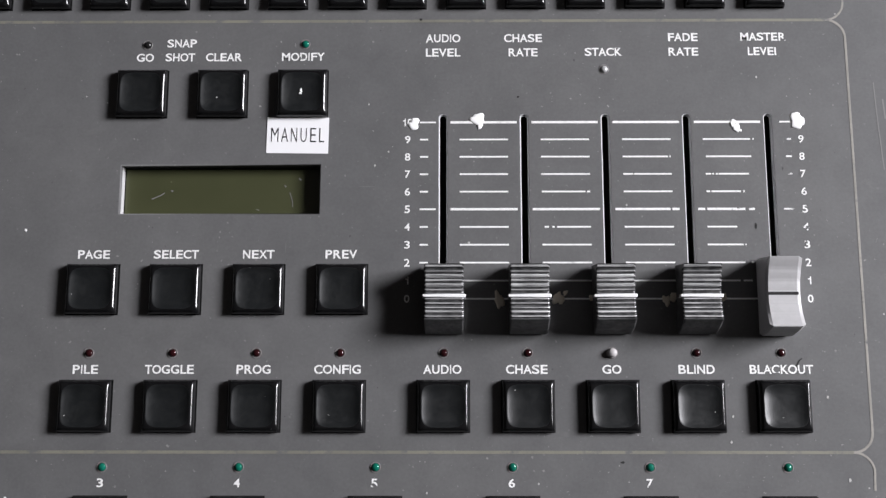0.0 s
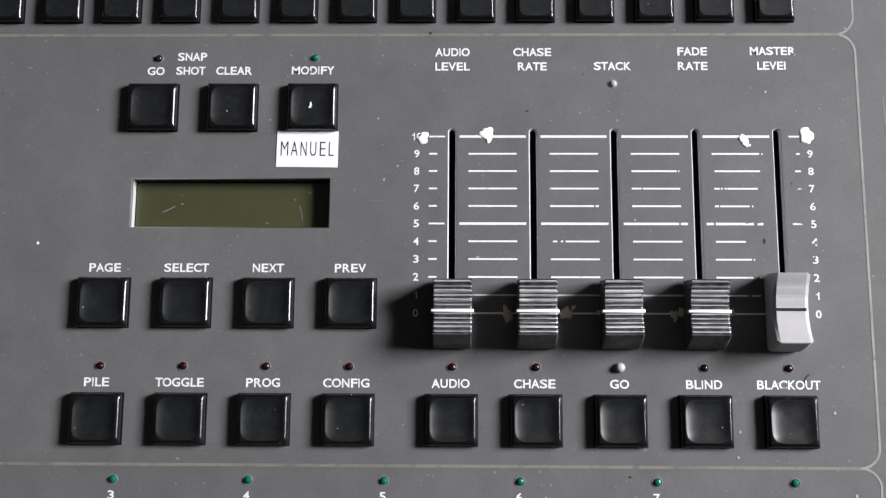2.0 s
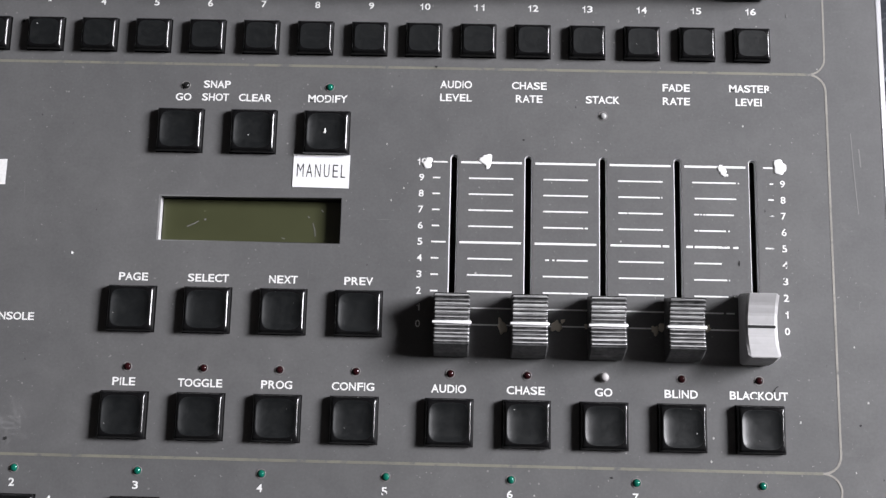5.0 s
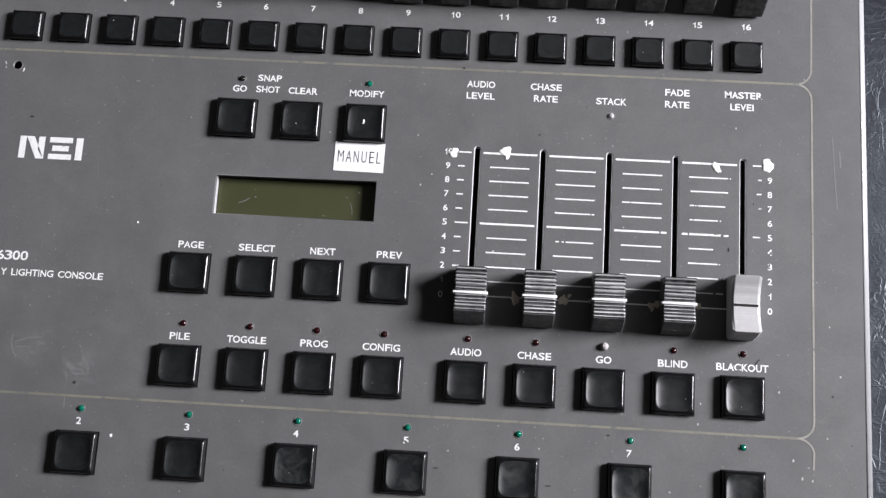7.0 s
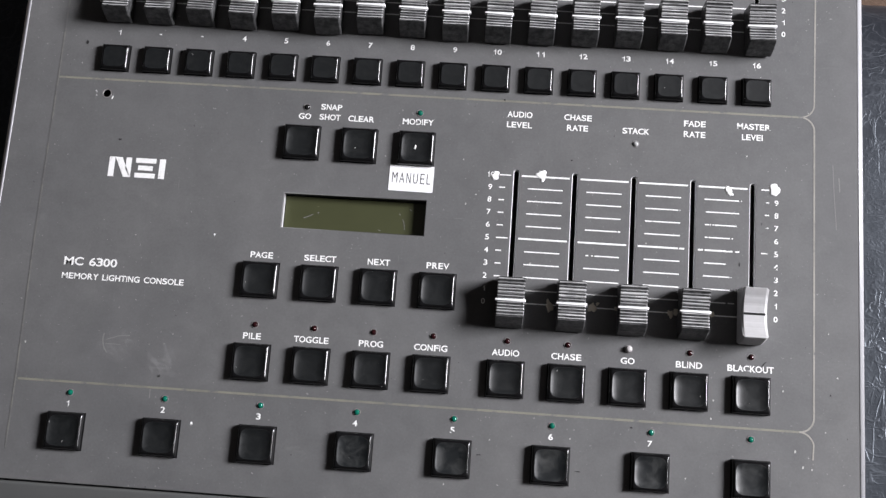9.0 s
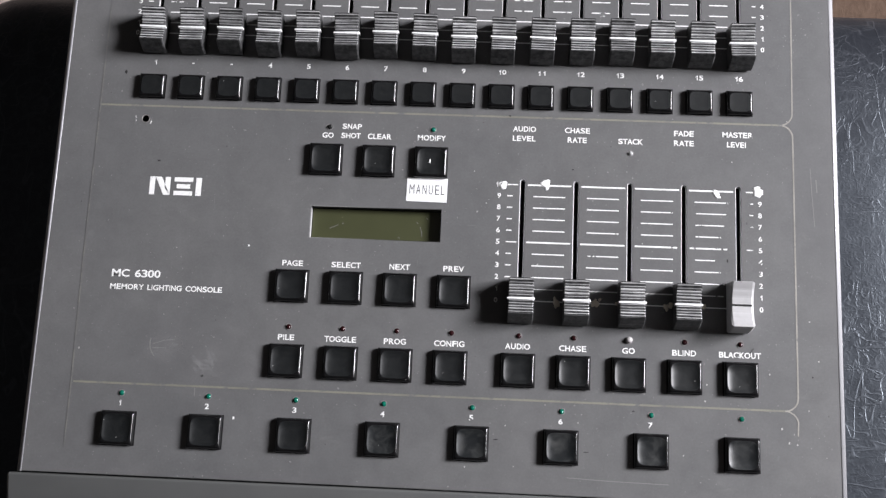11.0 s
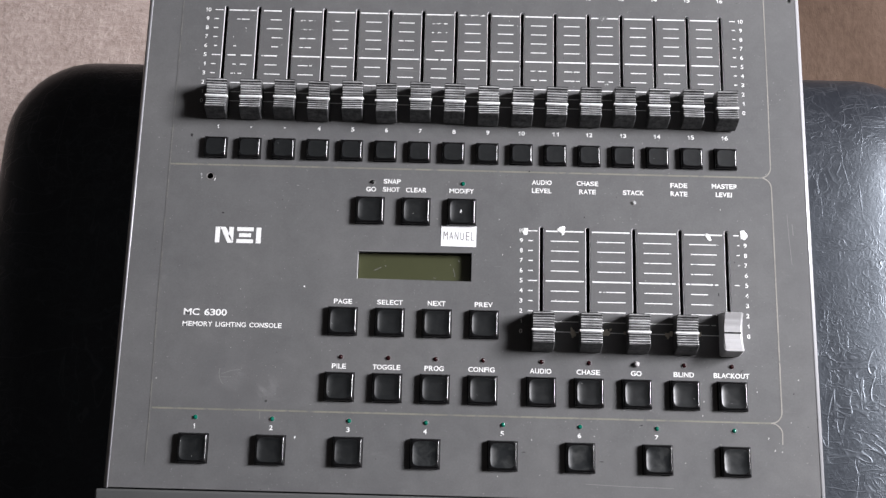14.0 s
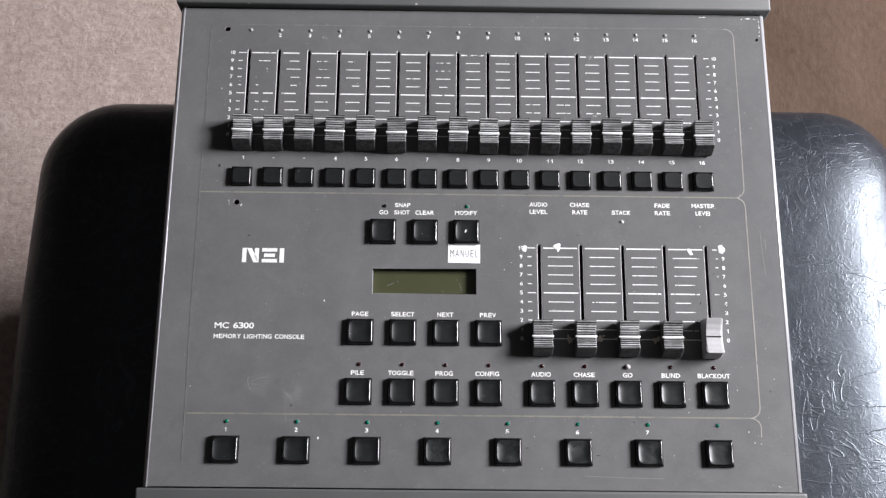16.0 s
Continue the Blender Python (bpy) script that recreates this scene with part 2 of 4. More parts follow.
LEATHER, CARPET, WALL = leather(), carpet(), wall_paint()
DISPLAY = display_face()
GREY_CAP = black_plastic("pale_grey_fader_plastic", (0.43, 0.425, 0.43), 0.35, 0.5, 0.2)
WHITE_LINE = material("white_indicator_paint", (0.8, 0.8, 0.8), 0.4)[0]
BLACK_LINE = material("black_indicator_paint", (0.008, 0.008, 0.008), 0.4)[0]
STICKER = material("white_label_paper", (0.82, 0.82, 0.83), 0.55)[0]
INK = material("black_label_ink", (0.015, 0.015, 0.017), 0.5)[0]
CORRECTION = material("white_correction_fluid", (0.85, 0.85, 0.84), 0.6)[0]
GLUE = material("dried_tan_glue", (0.6, 0.54, 0.45), 0.6)[0]
DARK = material("dark_chassis_inside", (0.012, 0.012, 0.012), 0.8)[0]
RED_LED = material("dark_red_lens", (0.018, 0.0035, 0.0045), 0.1)[0]
GREEN_LED = material("dark_green_lens", (0.004, 0.105, 0.07), 0.1)[0]
BLACK_LED = material("unlit_dark_lens", (0.012, 0.012, 0.012), 0.12)[0]
CLEAR_LED = material("milky_white_lens", (0.42, 0.40, 0.40), 0.42)[0]
GREY_LED = material("grey_lens", (0.34, 0.34, 0.34), 0.15)[0]
RING = material("dull_metal_ring", (0.22, 0.21, 0.207), 0.4, 0.3)[0]
FRAME_PAINT = material("white_window_frame", (0.75, 0.75, 0.74), 0.4)[0]

# ---- mesh helpers (millimetres) ----
MM = 0.001


def part(name, bm, mat, parent=None, label="", at=(0, 0, 0)):
    me = bpy.data.meshes.new(name)
    bm.to_mesh(me)
    bm.free()
    me.materials.append(mat)
    return part_mesh(name, me, parent, label, at)


def part_mesh(name, me, parent=None, label="", at=(0, 0, 0)):
    ob = new(name, me)
    ob.location = at
    if parent:
        ob.parent = parent
    if label:
        ob["label"] = label
    return ob


def smooth(bm, angle=40):
    for f in bm.faces:
        f.smooth = True
    for e in bm.edges:
        if len(e.link_faces) == 2 and e.calc_face_angle(0) > radians(angle):
            e.smooth = False
    return bm


def box(x0, x1, y0, y1, z0, z1, bevel=0.0, seg=2):
    bm = bmesh.new()
    bmesh.ops.create_cube(bm, size=1, matrix=Matrix.LocRotScale(((x0 + x1) / 2 * MM, (y0 + y1) / 2 * MM, (z0 + z1) / 2 * MM), None, ((x1 - x0) * MM, (y1 - y0) * MM, (z1 - z0) * MM)))
    if bevel:
        bmesh.ops.bevel(bm, geom=bm.edges[:], offset=bevel * MM, segments=seg, affect="EDGES", profile=0.5)
        smooth(bm)
    return bm


def rounded(w, d, r, n=6):
    """Points of a rounded rectangle round the origin, anticlockwise."""
    pts = []
    for cx, cy, a0 in ((w / 2 - r, d / 2 - r, 0), (-w / 2 + r, d / 2 - r, 90), (-w / 2 + r, -d / 2 + r, 180), (w / 2 - r, -d / 2 + r, 270)):
        for k in range(n + 1):
            a = radians(a0 + 90 * k / n)
            pts.append((cx + r * math.cos(a), cy + r * math.sin(a)))
    return pts


def loft(rings, cap=True):
    """A skin over rings of equal length; the last one is closed."""
    bm = bmesh.new()
    rows = [[bm.verts.new(p) for p in ring] for ring in rings]
    n = len(rows[0])
    for a, b in zip(rows, rows[1:]):
        for k in range(n):
            bm.faces.new((a[k], a[(k + 1) % n], b[(k + 1) % n], b[k]))
    if cap:
        bm.faces.new(rows[-1])
        bm.faces.new(rows[0][::-1])
    return bm


def plate(name, outlines, thick, chamfer=0.0):
    """A flat sheet from outlines in millimetres (the first is the rim, the others are holes); its top lies at z = 0."""
    cu = bpy.data.curves.new(name, "CURVE")
    cu.dimensions, cu.fill_mode = "2D", "BOTH"
    cu.extrude = (thick / 2 - chamfer) * MM
    cu.bevel_depth, cu.bevel_resolution, cu.offset = chamfer * MM, 0, -chamfer * MM
    for pts in outlines:
        sp = cu.splines.new("POLY")
        sp.points.add(len(pts) - 1)
        for p, (x, y) in zip(sp.points, pts):
            p.co = (x * MM, y * MM, 0, 1)
        sp.use_cyclic_u = True
    ob = bpy.data.objects.new(name, cu)
    scene.collection.objects.link(ob)
    bpy.context.view_layer.update()
    me = bpy.data.meshes.new_from_object(ob.evaluated_get(bpy.context.evaluated_depsgraph_get()))
    me.transform(Matrix.Translation((0, 0, -thick / 2 * MM)))
    bpy.data.objects.remove(ob)
    me.materials.clear()
    bm = bmesh.new()
    bm.from_mesh(me)
    bmesh.ops.remove_doubles(bm, verts=bm.verts, dist=1e-6)
    bm.to_mesh(me)
    bm.free()
    return me


# advance width, left and right edge of the capitals and digits of a grotesque alphabet, by the thousandth
SPACING = {"A": (667, 14, 654), "B": (667, 74, 627), "C": (722, 44, 681), "D": (722, 81, 674), "E": (667, 86, 616), "F": (611, 86, 583), "G": (778, 48, 704), "H": (722, 77, 646), "I": (278, 91, 188), "K": (667, 76, 663),
           "L": (556, 76, 537), "M": (833, 73, 761), "N": (722, 76, 646), "O": (778, 39, 739), "P": (667, 86, 622), "R": (722, 88, 684), "S": (667, 49, 620), "T": (611, 14, 597), "U": (722, 79, 644), "V": (667, 20, 647), "X": (667, 19, 648), "Y": (667, 14, 653)}
glyph_cache, text_cache = {}, {}


def glyph(ch, weight):
    """One character of the built-in font, filling the unit square: its corners and faces."""
    if (ch, weight) not in glyph_cache:
        if ch == "1":
            co = np.array([(0.62, 0), (1, 0), (1, 1), (0.72, 1), (0.62, 0.8), (0, 0.73), (0, 0.62), (0.62, 0.62)])
            faces = [(0, 1, 2, 3, 4, 7), (4, 5, 6, 7)]
        else:
            cu = bpy.data.curves.new("lettering", "FONT")
            cu.body, cu.size, cu.offset, cu.resolution_u = ch, 1.0, weight, 4
            ob = bpy.data.objects.new("lettering", cu)
            scene.collection.objects.link(ob)
            bpy.context.view_layer.update()
            me = bpy.data.meshes.new_from_object(ob.evaluated_get(bpy.context.evaluated_depsgraph_get()))
            bpy.data.objects.remove(ob)
            co = np.array([v.co[:2] for v in me.vertices])
            co = (co - co.min(0)) / (co.max(0) - co.min(0))
            faces = [tuple(p.vertices) for p in me.polygons]
            bpy.data.meshes.remove(me)
        glyph_cache[ch, weight] = co, faces
    return glyph_cache[ch, weight]


def text_mesh(text, width, height, weight=0.012, gap=-48):
    """The text as a flat mesh, centred, width x height in millimetres."""
    if (text, width, height, weight) in text_cache:
        return text_cache[text, width, height, weight]
    verts, faces, pen = [], [], 0
    for ch in text:
        adv, x0, x1 = SPACING.get(ch, (556, 130, 390) if ch == "1" else (556, 36, 520))
        if ch != " ":
            co, fs = glyph(ch, weight)
            faces += [tuple(i + len(verts) for i in f) for f in fs]
            verts += [(pen + x0 + u * (x1 - x0), v) for u, v in co]
        pen += gap + (440 if ch == " " else adv)
    lo, hi = min(v[0] for v in verts), max(v[0] for v in verts)
    me = bpy.data.meshes.new("lettering")
    me.from_pydata([((x - (lo + hi) / 2) / (hi - lo) * width * MM, (y - 0.5) * height * MM, 0) for x, y in verts], [], faces)
    text_cache[text, width, height, weight] = me
    return me


def bars(rects, z=0.0):
    """Flat printed strips from (x0, x1, y0, y1) in millimetres."""
    bm = bmesh.new()
    for x0, x1, y0, y1 in rects:
        bm.faces.new([bm.verts.new((x * MM, y * MM, z * MM)) for x, y in ((x0, y0), (x1, y0), (x1, y1), (x0, y1))])
    return bm


def ribbon(pts, width):
    """A flat line of the width along the points, in millimetres."""
    bm = bmesh.new()
    rows = []
    for k, p in enumerate(pts):
        a, b = Vector(pts[max(k - 1, 0)]), Vector(pts[min(k + 1, len(pts) - 1)])
        d = (b - a).normalized()
        s = Vector((-d.y, d.x)) * width / 2
        rows.append([bm.verts.new(((p[0] + q * s.x) * MM, (p[1] + q * s.y) * MM, 0)) for q in (-1, 1)])
    for a, b in zip(rows, rows[1:]):
        bm.faces.new((a[0], b[0], b[1], a[1]))
    return bm


def arc(cx, cy, r, a0, a1, n=8):
    return [(cx + r * math.cos(radians(a0 + (a1 - a0) * k / n)), cy + r * math.sin(radians(a0 + (a1 - a0) * k / n))) for k in range(n + 1)]


def blob(r, rough, seed, height=0.25, stretch=1.0, n=22):
    """A raised irregular daub."""
    rnd = random.Random(seed)
    ph = [rnd.uniform(0, 6.28) for _ in range(4)]
    rad = [r * (1 + rough * (0.5 * math.sin(2 * a + ph[0]) + 0.4 * math.sin(3 * a + ph[1]) + 0.35 * math.sin(5 * a + ph[2]) + 0.3 * rnd.uniform(-1, 1))) for a in (6.2832 * k / n for k in range(n))]
    rings = []
    for f, z in ((1, 0), (0.9, 0.7), (0.6, 1.0), (0.25, 0.9)):
        rings.append([(rad[k] * f * stretch * math.cos(6.2832 * k / n) * MM, rad[k] * f * math.sin(6.2832 * k / n) * MM, z * height * MM) for k in range(n)])
    return smooth(loft(rings), 60)


# ---- the room ----
def slab(name, x0, x1, y0, y1, z0, z1, mat, label, category="wall"):
    return tagged(part(name, box(x0 * 1000, x1 * 1000, y0 * 1000, y1 * 1000, z0 * 1000, z1 * 1000), mat), label, category, kind="structure")


X0, X1, Y0, Y1, ZC = -4.2, WIN_X, -3.2, 3.6, 2.5
slab("floor", X0, X1, Y0, Y1, -0.05, 0.0, CARPET, "beige pinkish cut pile carpet covering the room", "carpet")
slab("ceiling", X0, X1, Y0, Y1, ZC, ZC + 0.1, WALL, "plain grey ceiling over the room", "ceiling")
slab("wall_west", X0 - 0.12, X0, Y0, Y1, 0, ZC, WALL, "plain dull grey painted wall")
slab("wall_north", X0, X1, Y1, Y1 + 0.12, 0, ZC, WALL, "plain dull grey painted wall")
slab("wall_south", X0, X1, Y0 - 0.12, Y0, 0, ZC, WALL, "plain dull grey painted wall")
ring_out = [(Y0 * 1000, 0), (Y1 * 1000, 0), (Y1 * 1000, ZC * 1000), (Y0 * 1000, ZC * 1000)]
ring_in = [(WIN_Y0 * 1000, WIN_Z0 * 1000), (WIN_Y1 * 1000, WIN_Z0 * 1000), (WIN_Y1 * 1000, WIN_Z1 * 1000), (WIN_Y0 * 1000, WIN_Z1 * 1000)]
east = plate("wall_east", [ring_out, ring_in], 160)
east.materials.append(WALL)
east_ob = tagged(part_mesh("wall_east", east), "plain dull grey painted wall with the window opening", "wall", kind="structure")
east_ob.matrix_world = Matrix(((0, 0, -1, WIN_X), (1, 0, 0, 0), (0, 1, 0, 0), (0, 0, 0, 1)))
window = tagged(new("window_1"), "white framed window that lets in grey daylight", "window", kind="structure")
window.location = (WIN_X + 0.1, (WIN_Y0 + WIN_Y1) / 2, WIN_Z0)
ww, wh = (WIN_Y1 - WIN_Y0) * 500, (WIN_Z1 - WIN_Z0) * 1000
for y0, y1, z0, z1 in ((-ww, ww, 0, 45), (-ww, ww, wh - 45, wh), (-ww, -ww + 45, 45, wh - 45), (ww - 45, ww, 45, wh - 45)):
    part("window_frame", box(-20, 30, y0, y1, z0, z1, 4), FRAME_PAINT, window)

# ---- the brown floor beside the ottoman: an added sheet, shade partly in its colour ----
def rug_wool():
    m, nt, b = material("brown_partly_shaded_floor", (0.16, 0.1, 0.08), 0.95, 0, 0.1)
    vec = coords(nt)
    fine = noise_tex(nt, coords(nt, (1, 0.5, 1)), 160, 5, 0.7)
    patch = noise_tex(nt, coords(nt, (1, 0.35, 1)), 20, 4, 0.6)
    col = mix(nt, 0.5, ramp(nt, fine, (0.3, (0.08, 0.05, 0.036)), (0.7, (0.165, 0.112, 0.082))), ramp(nt, patch, (0.3, (0.09, 0.06, 0.044)), (0.7, (0.15, 0.105, 0.08))))
    nt.links.new(col, b.inputs["Base Color"])
    bump(nt, b, fine, 0.3, 0.003)
    return m


tagged(part("rug", box(314, 1500, -900, 1900, 0, 12, 5, 2), rug_wool()), "added brown sheet on the carpet, its colour partly painted shade", "rug")

# ---- the ottoman ----
OTTOMAN_TOP = 0.410


def refine(pts, step):
    """Four extra points on each long side of an outline."""
    out = []
    for a, b in zip(pts, pts[1:] + pts[:1]):
        out.append(a)
        if math.dist(a, b) > step:
            out += [(a[0] + (b[0] - a[0]) * k / 9, a[1] + (b[1] - a[1]) * k / 9) for k in range(1, 9)]
    return out


def rounded_skin(cx, cy, w, d, r, profile, belly=0.0):
    """A soft box: rings of a rounded rectangle, each (inset, z) in metres."""
    rings = []
    for inset, z in profile:
        ring = []
        for x, y in refine(rounded(w - 2 * inset, d - 2 * inset, max(r - 0.6 * inset, 0.012), 10), 0.04):
            ring.append((cx + x + math.copysign(belly, x) * (1 - (2 * y / d) ** 2) * min(1, abs(x) / (w / 4)), cy + y, z))
        rings.append(ring)
    count = min(len(ring) for ring in rings)
    return smooth(loft([ring[:count] for ring in rings]), 50)


ottoman = tagged(new("ottoman"), "low black creased leather ottoman standing on the carpet", "ottoman")
ottoman.location = (-0.038, -0.077, 0)
crown = [(0.0, 0.350), (0.002, 0.366), (0.006, 0.3775), (0.012, 0.3865), (0.020, 0.3932), (0.030, 0.3985), (0.042, 0.4030), (0.056, 0.4065), (0.076, 0.4090), (0.105, OTTOMAN_TOP), (0.16, OTTOMAN_TOP), (0.24, OTTOMAN_TOP)]
part("cushion", rounded_skin(0, 0, 0.672, 0.66, 0.062, [(0.012, 0.262), (0.002, 0.275), (0.0, 0.3)] + crown, 0.006), LEATHER, ottoman)
part("base", rounded_skin(0, 0, 0.62, 0.63, 0.065, [(0.0, 0.04), (0.0, 0.268)], 0.006), LEATHER, ottoman)
for sx in (-1, 1):
    for sy in (-1, 1):
        part("foot", rounded_skin(sx * 0.26, sy * 0.25, 0.05, 0.05, 0.02, [(0.006, 0.0), (0.0, 0.042)]), DARK, ottoman)

# ---- the lighting console ----
console = tagged(new("lighting_console"), "scratched grey metal lighting console lying on the black ottoman", "lighting console")
console.location = (0, 0, OTTOMAN_TOP)
TOP = 65.0  # the panel's height over the ottoman, mm
Z = TOP * MM
PX0, PX1, PY0, PY1 = -247.5, 165.0, -52.0, 278.5
FOLD = 3.3
CH_X = [-197.6 + 20.78 * k for k in range(16)]
MA_X = [2.2 + 27.75 * k for k in range(5)]
LE_X = [-115.2 + 27.75 * k for k in range(4)]
BO_X = [-197.5 + 44.45 * k for k in range(8)]
STEP = 6.1


def slot(x, y0, y1, w=2.3):
    return [(x + px, (y0 + y1) / 2 + py) for px, py in rounded(w, y1 - y0, w / 2 - 0.05, 5)]


def circle(x, y, r, n=16):
    return [(x + r * math.cos(6.28319 * k / n), y + r * math.sin(6.28319 * k / n)) for k in range(n)]


LCD = (-107.6, -39.8, 73.2, 90.0)
holes = [slot(x, 36, 107.6) for x in MA_X] + [slot(x, 176, 247, 2.0) for x in CH_X]
holes += [[(LCD[0], LCD[2]), (LCD[1], LCD[2]), (LCD[1], LCD[3]), (LCD[0], LCD[3])]]
holes += [circle(-213.6, 262.3, 2.1), circle(-199.8, 134.6, 2.1), circle(158.2, 259.5, 0.9, 10)]
panel_me = plate("top_panel", [[(PX0 + FOLD - 0.45, PY0), (PX1 - FOLD + 0.45, PY0), (PX1 - FOLD + 0.45, PY1), (PX0 + FOLD - 0.45, PY1)]] + holes, 1.8, 0.42)
panel_me.materials.append(PANEL)
part_mesh("top_panel", panel_me, console, "scratched dark grey painted panel", (0, 0, Z))


def fold(x, side):
    """The panel's long edge, bent down."""
    prof = [(x - side * FOLD, TOP)] + [(x - side * FOLD + side * FOLD * math.sin(radians(a)), TOP - FOLD + FOLD * math.cos(radians(a))) for a in (15, 30, 45, 60, 75, 90)] + [(x, 3), (x - side * 1.6, 3), (x - side * 1.6, TOP - FOLD), (x - side * FOLD, TOP - 1.6)]
    return smooth(loft([[(px * MM, y * MM, pz * MM) for px, pz in prof] for y in (PY0, PY1)]), 50)


part("side_fold", fold(PX0, -1), EDGE, console, "grey side edge worn to bare metal")
part("side_fold", fold(PX1, 1), EDGE, console, "grey side edge worn to bare metal")
part("chassis", box(PX0 + 4, PX1 - 4, PY0 + 2, PY1, 0, 38), DARK, console, "black inside of the case")
rail = box(-251.5, 167.5, -92, PY0 - 0.5, 2, TOP + 0.8, 1.6, 3)
for v in rail.verts:
    if v.co.z > 0.03:
        v.co.z += 0.25 * (v.co.y - (PY0 - 0.5) * MM)
part("front_rail", rail, RAIL, console)
part("rear_rail", box(-250, 168.5, PY1 + 0.8, 345, 2, TOP + 6, 1.6, 3), RAIL, console)

# the punched edges of the fader slots, bare metal
RIM = material("bare_punched_edge", (0.5, 0.5, 0.51), 0.42, 0.2)[0]


def slot_rim(w, length, lip):
    out = [(x * MM, y * MM, 0.00003) for x, y in rounded(w + lip, length + lip, (w + lip) / 2 - 0.05, 6)]
    inn = [(x * MM, y * MM, -0.00045) for x, y in rounded(w, length, w / 2 - 0.05, 6)]
    low = [(x * MM, y * MM, -0.0018) for x, y in rounded(w, length, w / 2 - 0.05, 6)]
    return loft([out, inn, low], False)


MASTER_RIM, CHANNEL_RIM = [bpy.data.meshes.new("slot_edge") for _ in range(2)]
for me, w, length, lip in ((MASTER_RIM, 2.2, 71.6, 0.75), (CHANNEL_RIM, 1.95, 71.0, 0.5)):
    rim_bm = slot_rim(w, length, lip)
    rim_bm.to_mesh(me)
    rim_bm.free()
    me.materials.append(RIM)
for x in MA_X:
    part_mesh("slot_edge", MASTER_RIM, console, "bare metal edge of a fader slot", (x * MM, 71.8 * MM, Z))
for x in CH_X:
    part_mesh("slot_edge", CHANNEL_RIM, console, "bare metal edge of a fader slot", (x * MM, 211.5 * MM, Z))

# display: a recessed window
part("display_frame", box(LCD[0] - 3, LCD[1] + 3, LCD[2] - 3, LCD[3] + 3, TOP - 7, TOP - 5.2), DARK, console)
part("display", box(LCD[0] + 0.4, LCD[1] - 0.4, LCD[2] + 0.4, LCD[3] - 0.4, TOP - 5.2, TOP - 4.6), DISPLAY, console, "unlit olive green liquid crystal display")
# bezel: pale left and bottom, dark right and top; light and shade by colour
part("bezel_side", box(LCD[0] - 1.2, LCD[0] - 0.02, LCD[2] - 1, LCD[3] + 1, TOP - 5.2, TOP - 1.7), GREY_CAP, console)
part("bezel_side", box(LCD[1] + 0.02, LCD[1] + 1.2, LCD[2] - 1, LCD[3] + 1, TOP - 5.2, TOP - 1.7), DARK, console)
part("bezel_side", box(LCD[0], LCD[1], LCD[3] + 0.02, LCD[3] + 1, TOP - 5.2, TOP - 1.7), DARK, console)
part("bezel_side", box(LCD[0], LCD[1], LCD[2] - 1, LCD[2] - 0.02, TOP - 5.2, TOP - 1.7), GREY_CAP, console)


# border lines
border_level = [0.00004]


def border(pts, mat, w=0.8):
    border_level[0] += 0.00001
    part("border_line", ribbon(pts, w), mat, console, "faded yellowish border line", (0, 0, Z + border_level[0]))


R = 6.5
BX0, BX1 = -225.0, 141.6
MIDY, LOWY = 141.8, -6.2
border([(BX0, MIDY)] + [(x, MIDY) for x in range(-210, 130, 20)] + [(BX1 - R, MIDY)], BORDER_FADED, 1.0)
border(arc(BX1 - R, MIDY + R, R, -90, 0) + [(BX1 + 0.4, 200), (BX1 + 0.4, 255)] + arc(BX1 - R + 0.4, 261, R, 0, 90), BORDER, 0.7)
border([(BX1 - R + 0.4, 267.5), (0, 266.6), (BX0 + 20, 266)], BORDER_GHOST, 0.8)
border(arc(BX1 - R, MIDY - R, R, 90, 0) + [(BX1, 100), (BX1, 40), (BX1, 4)] + arc(BX1 - R, LOWY + R, R, 0, -90), BORDER, 0.8)
border([(BX1 - R, LOWY), (60, LOWY), (0, LOWY), (-100, LOWY), (BX0 + 2, LOWY)], BORDER_FADED, 1.0)
border(arc(BX1 - R, LOWY - R, R, 90, 10) + [(BX1 - 0.4, LOWY - 12)], BORDER, 0.7)
border([(BX0, 262), (BX0, 200), (BX0, MIDY)], BORDER_GHOST, 0.8)
border([(BX0, MIDY), (BX0, 60), (BX0 + 1, LOWY), (BX0 + 1, -38)], BORDER_GHOST, 0.8)


# printed words
def word(text, x, y, w, h=2.95, name="lettering", weight=0.021):
    me = text_mesh(text, w, h, weight)
    if not me.materials:
        me.materials.append(PRINT)
    return part_mesh(name, me, console, "", (x * MM, y * MM, Z + 0.0001))


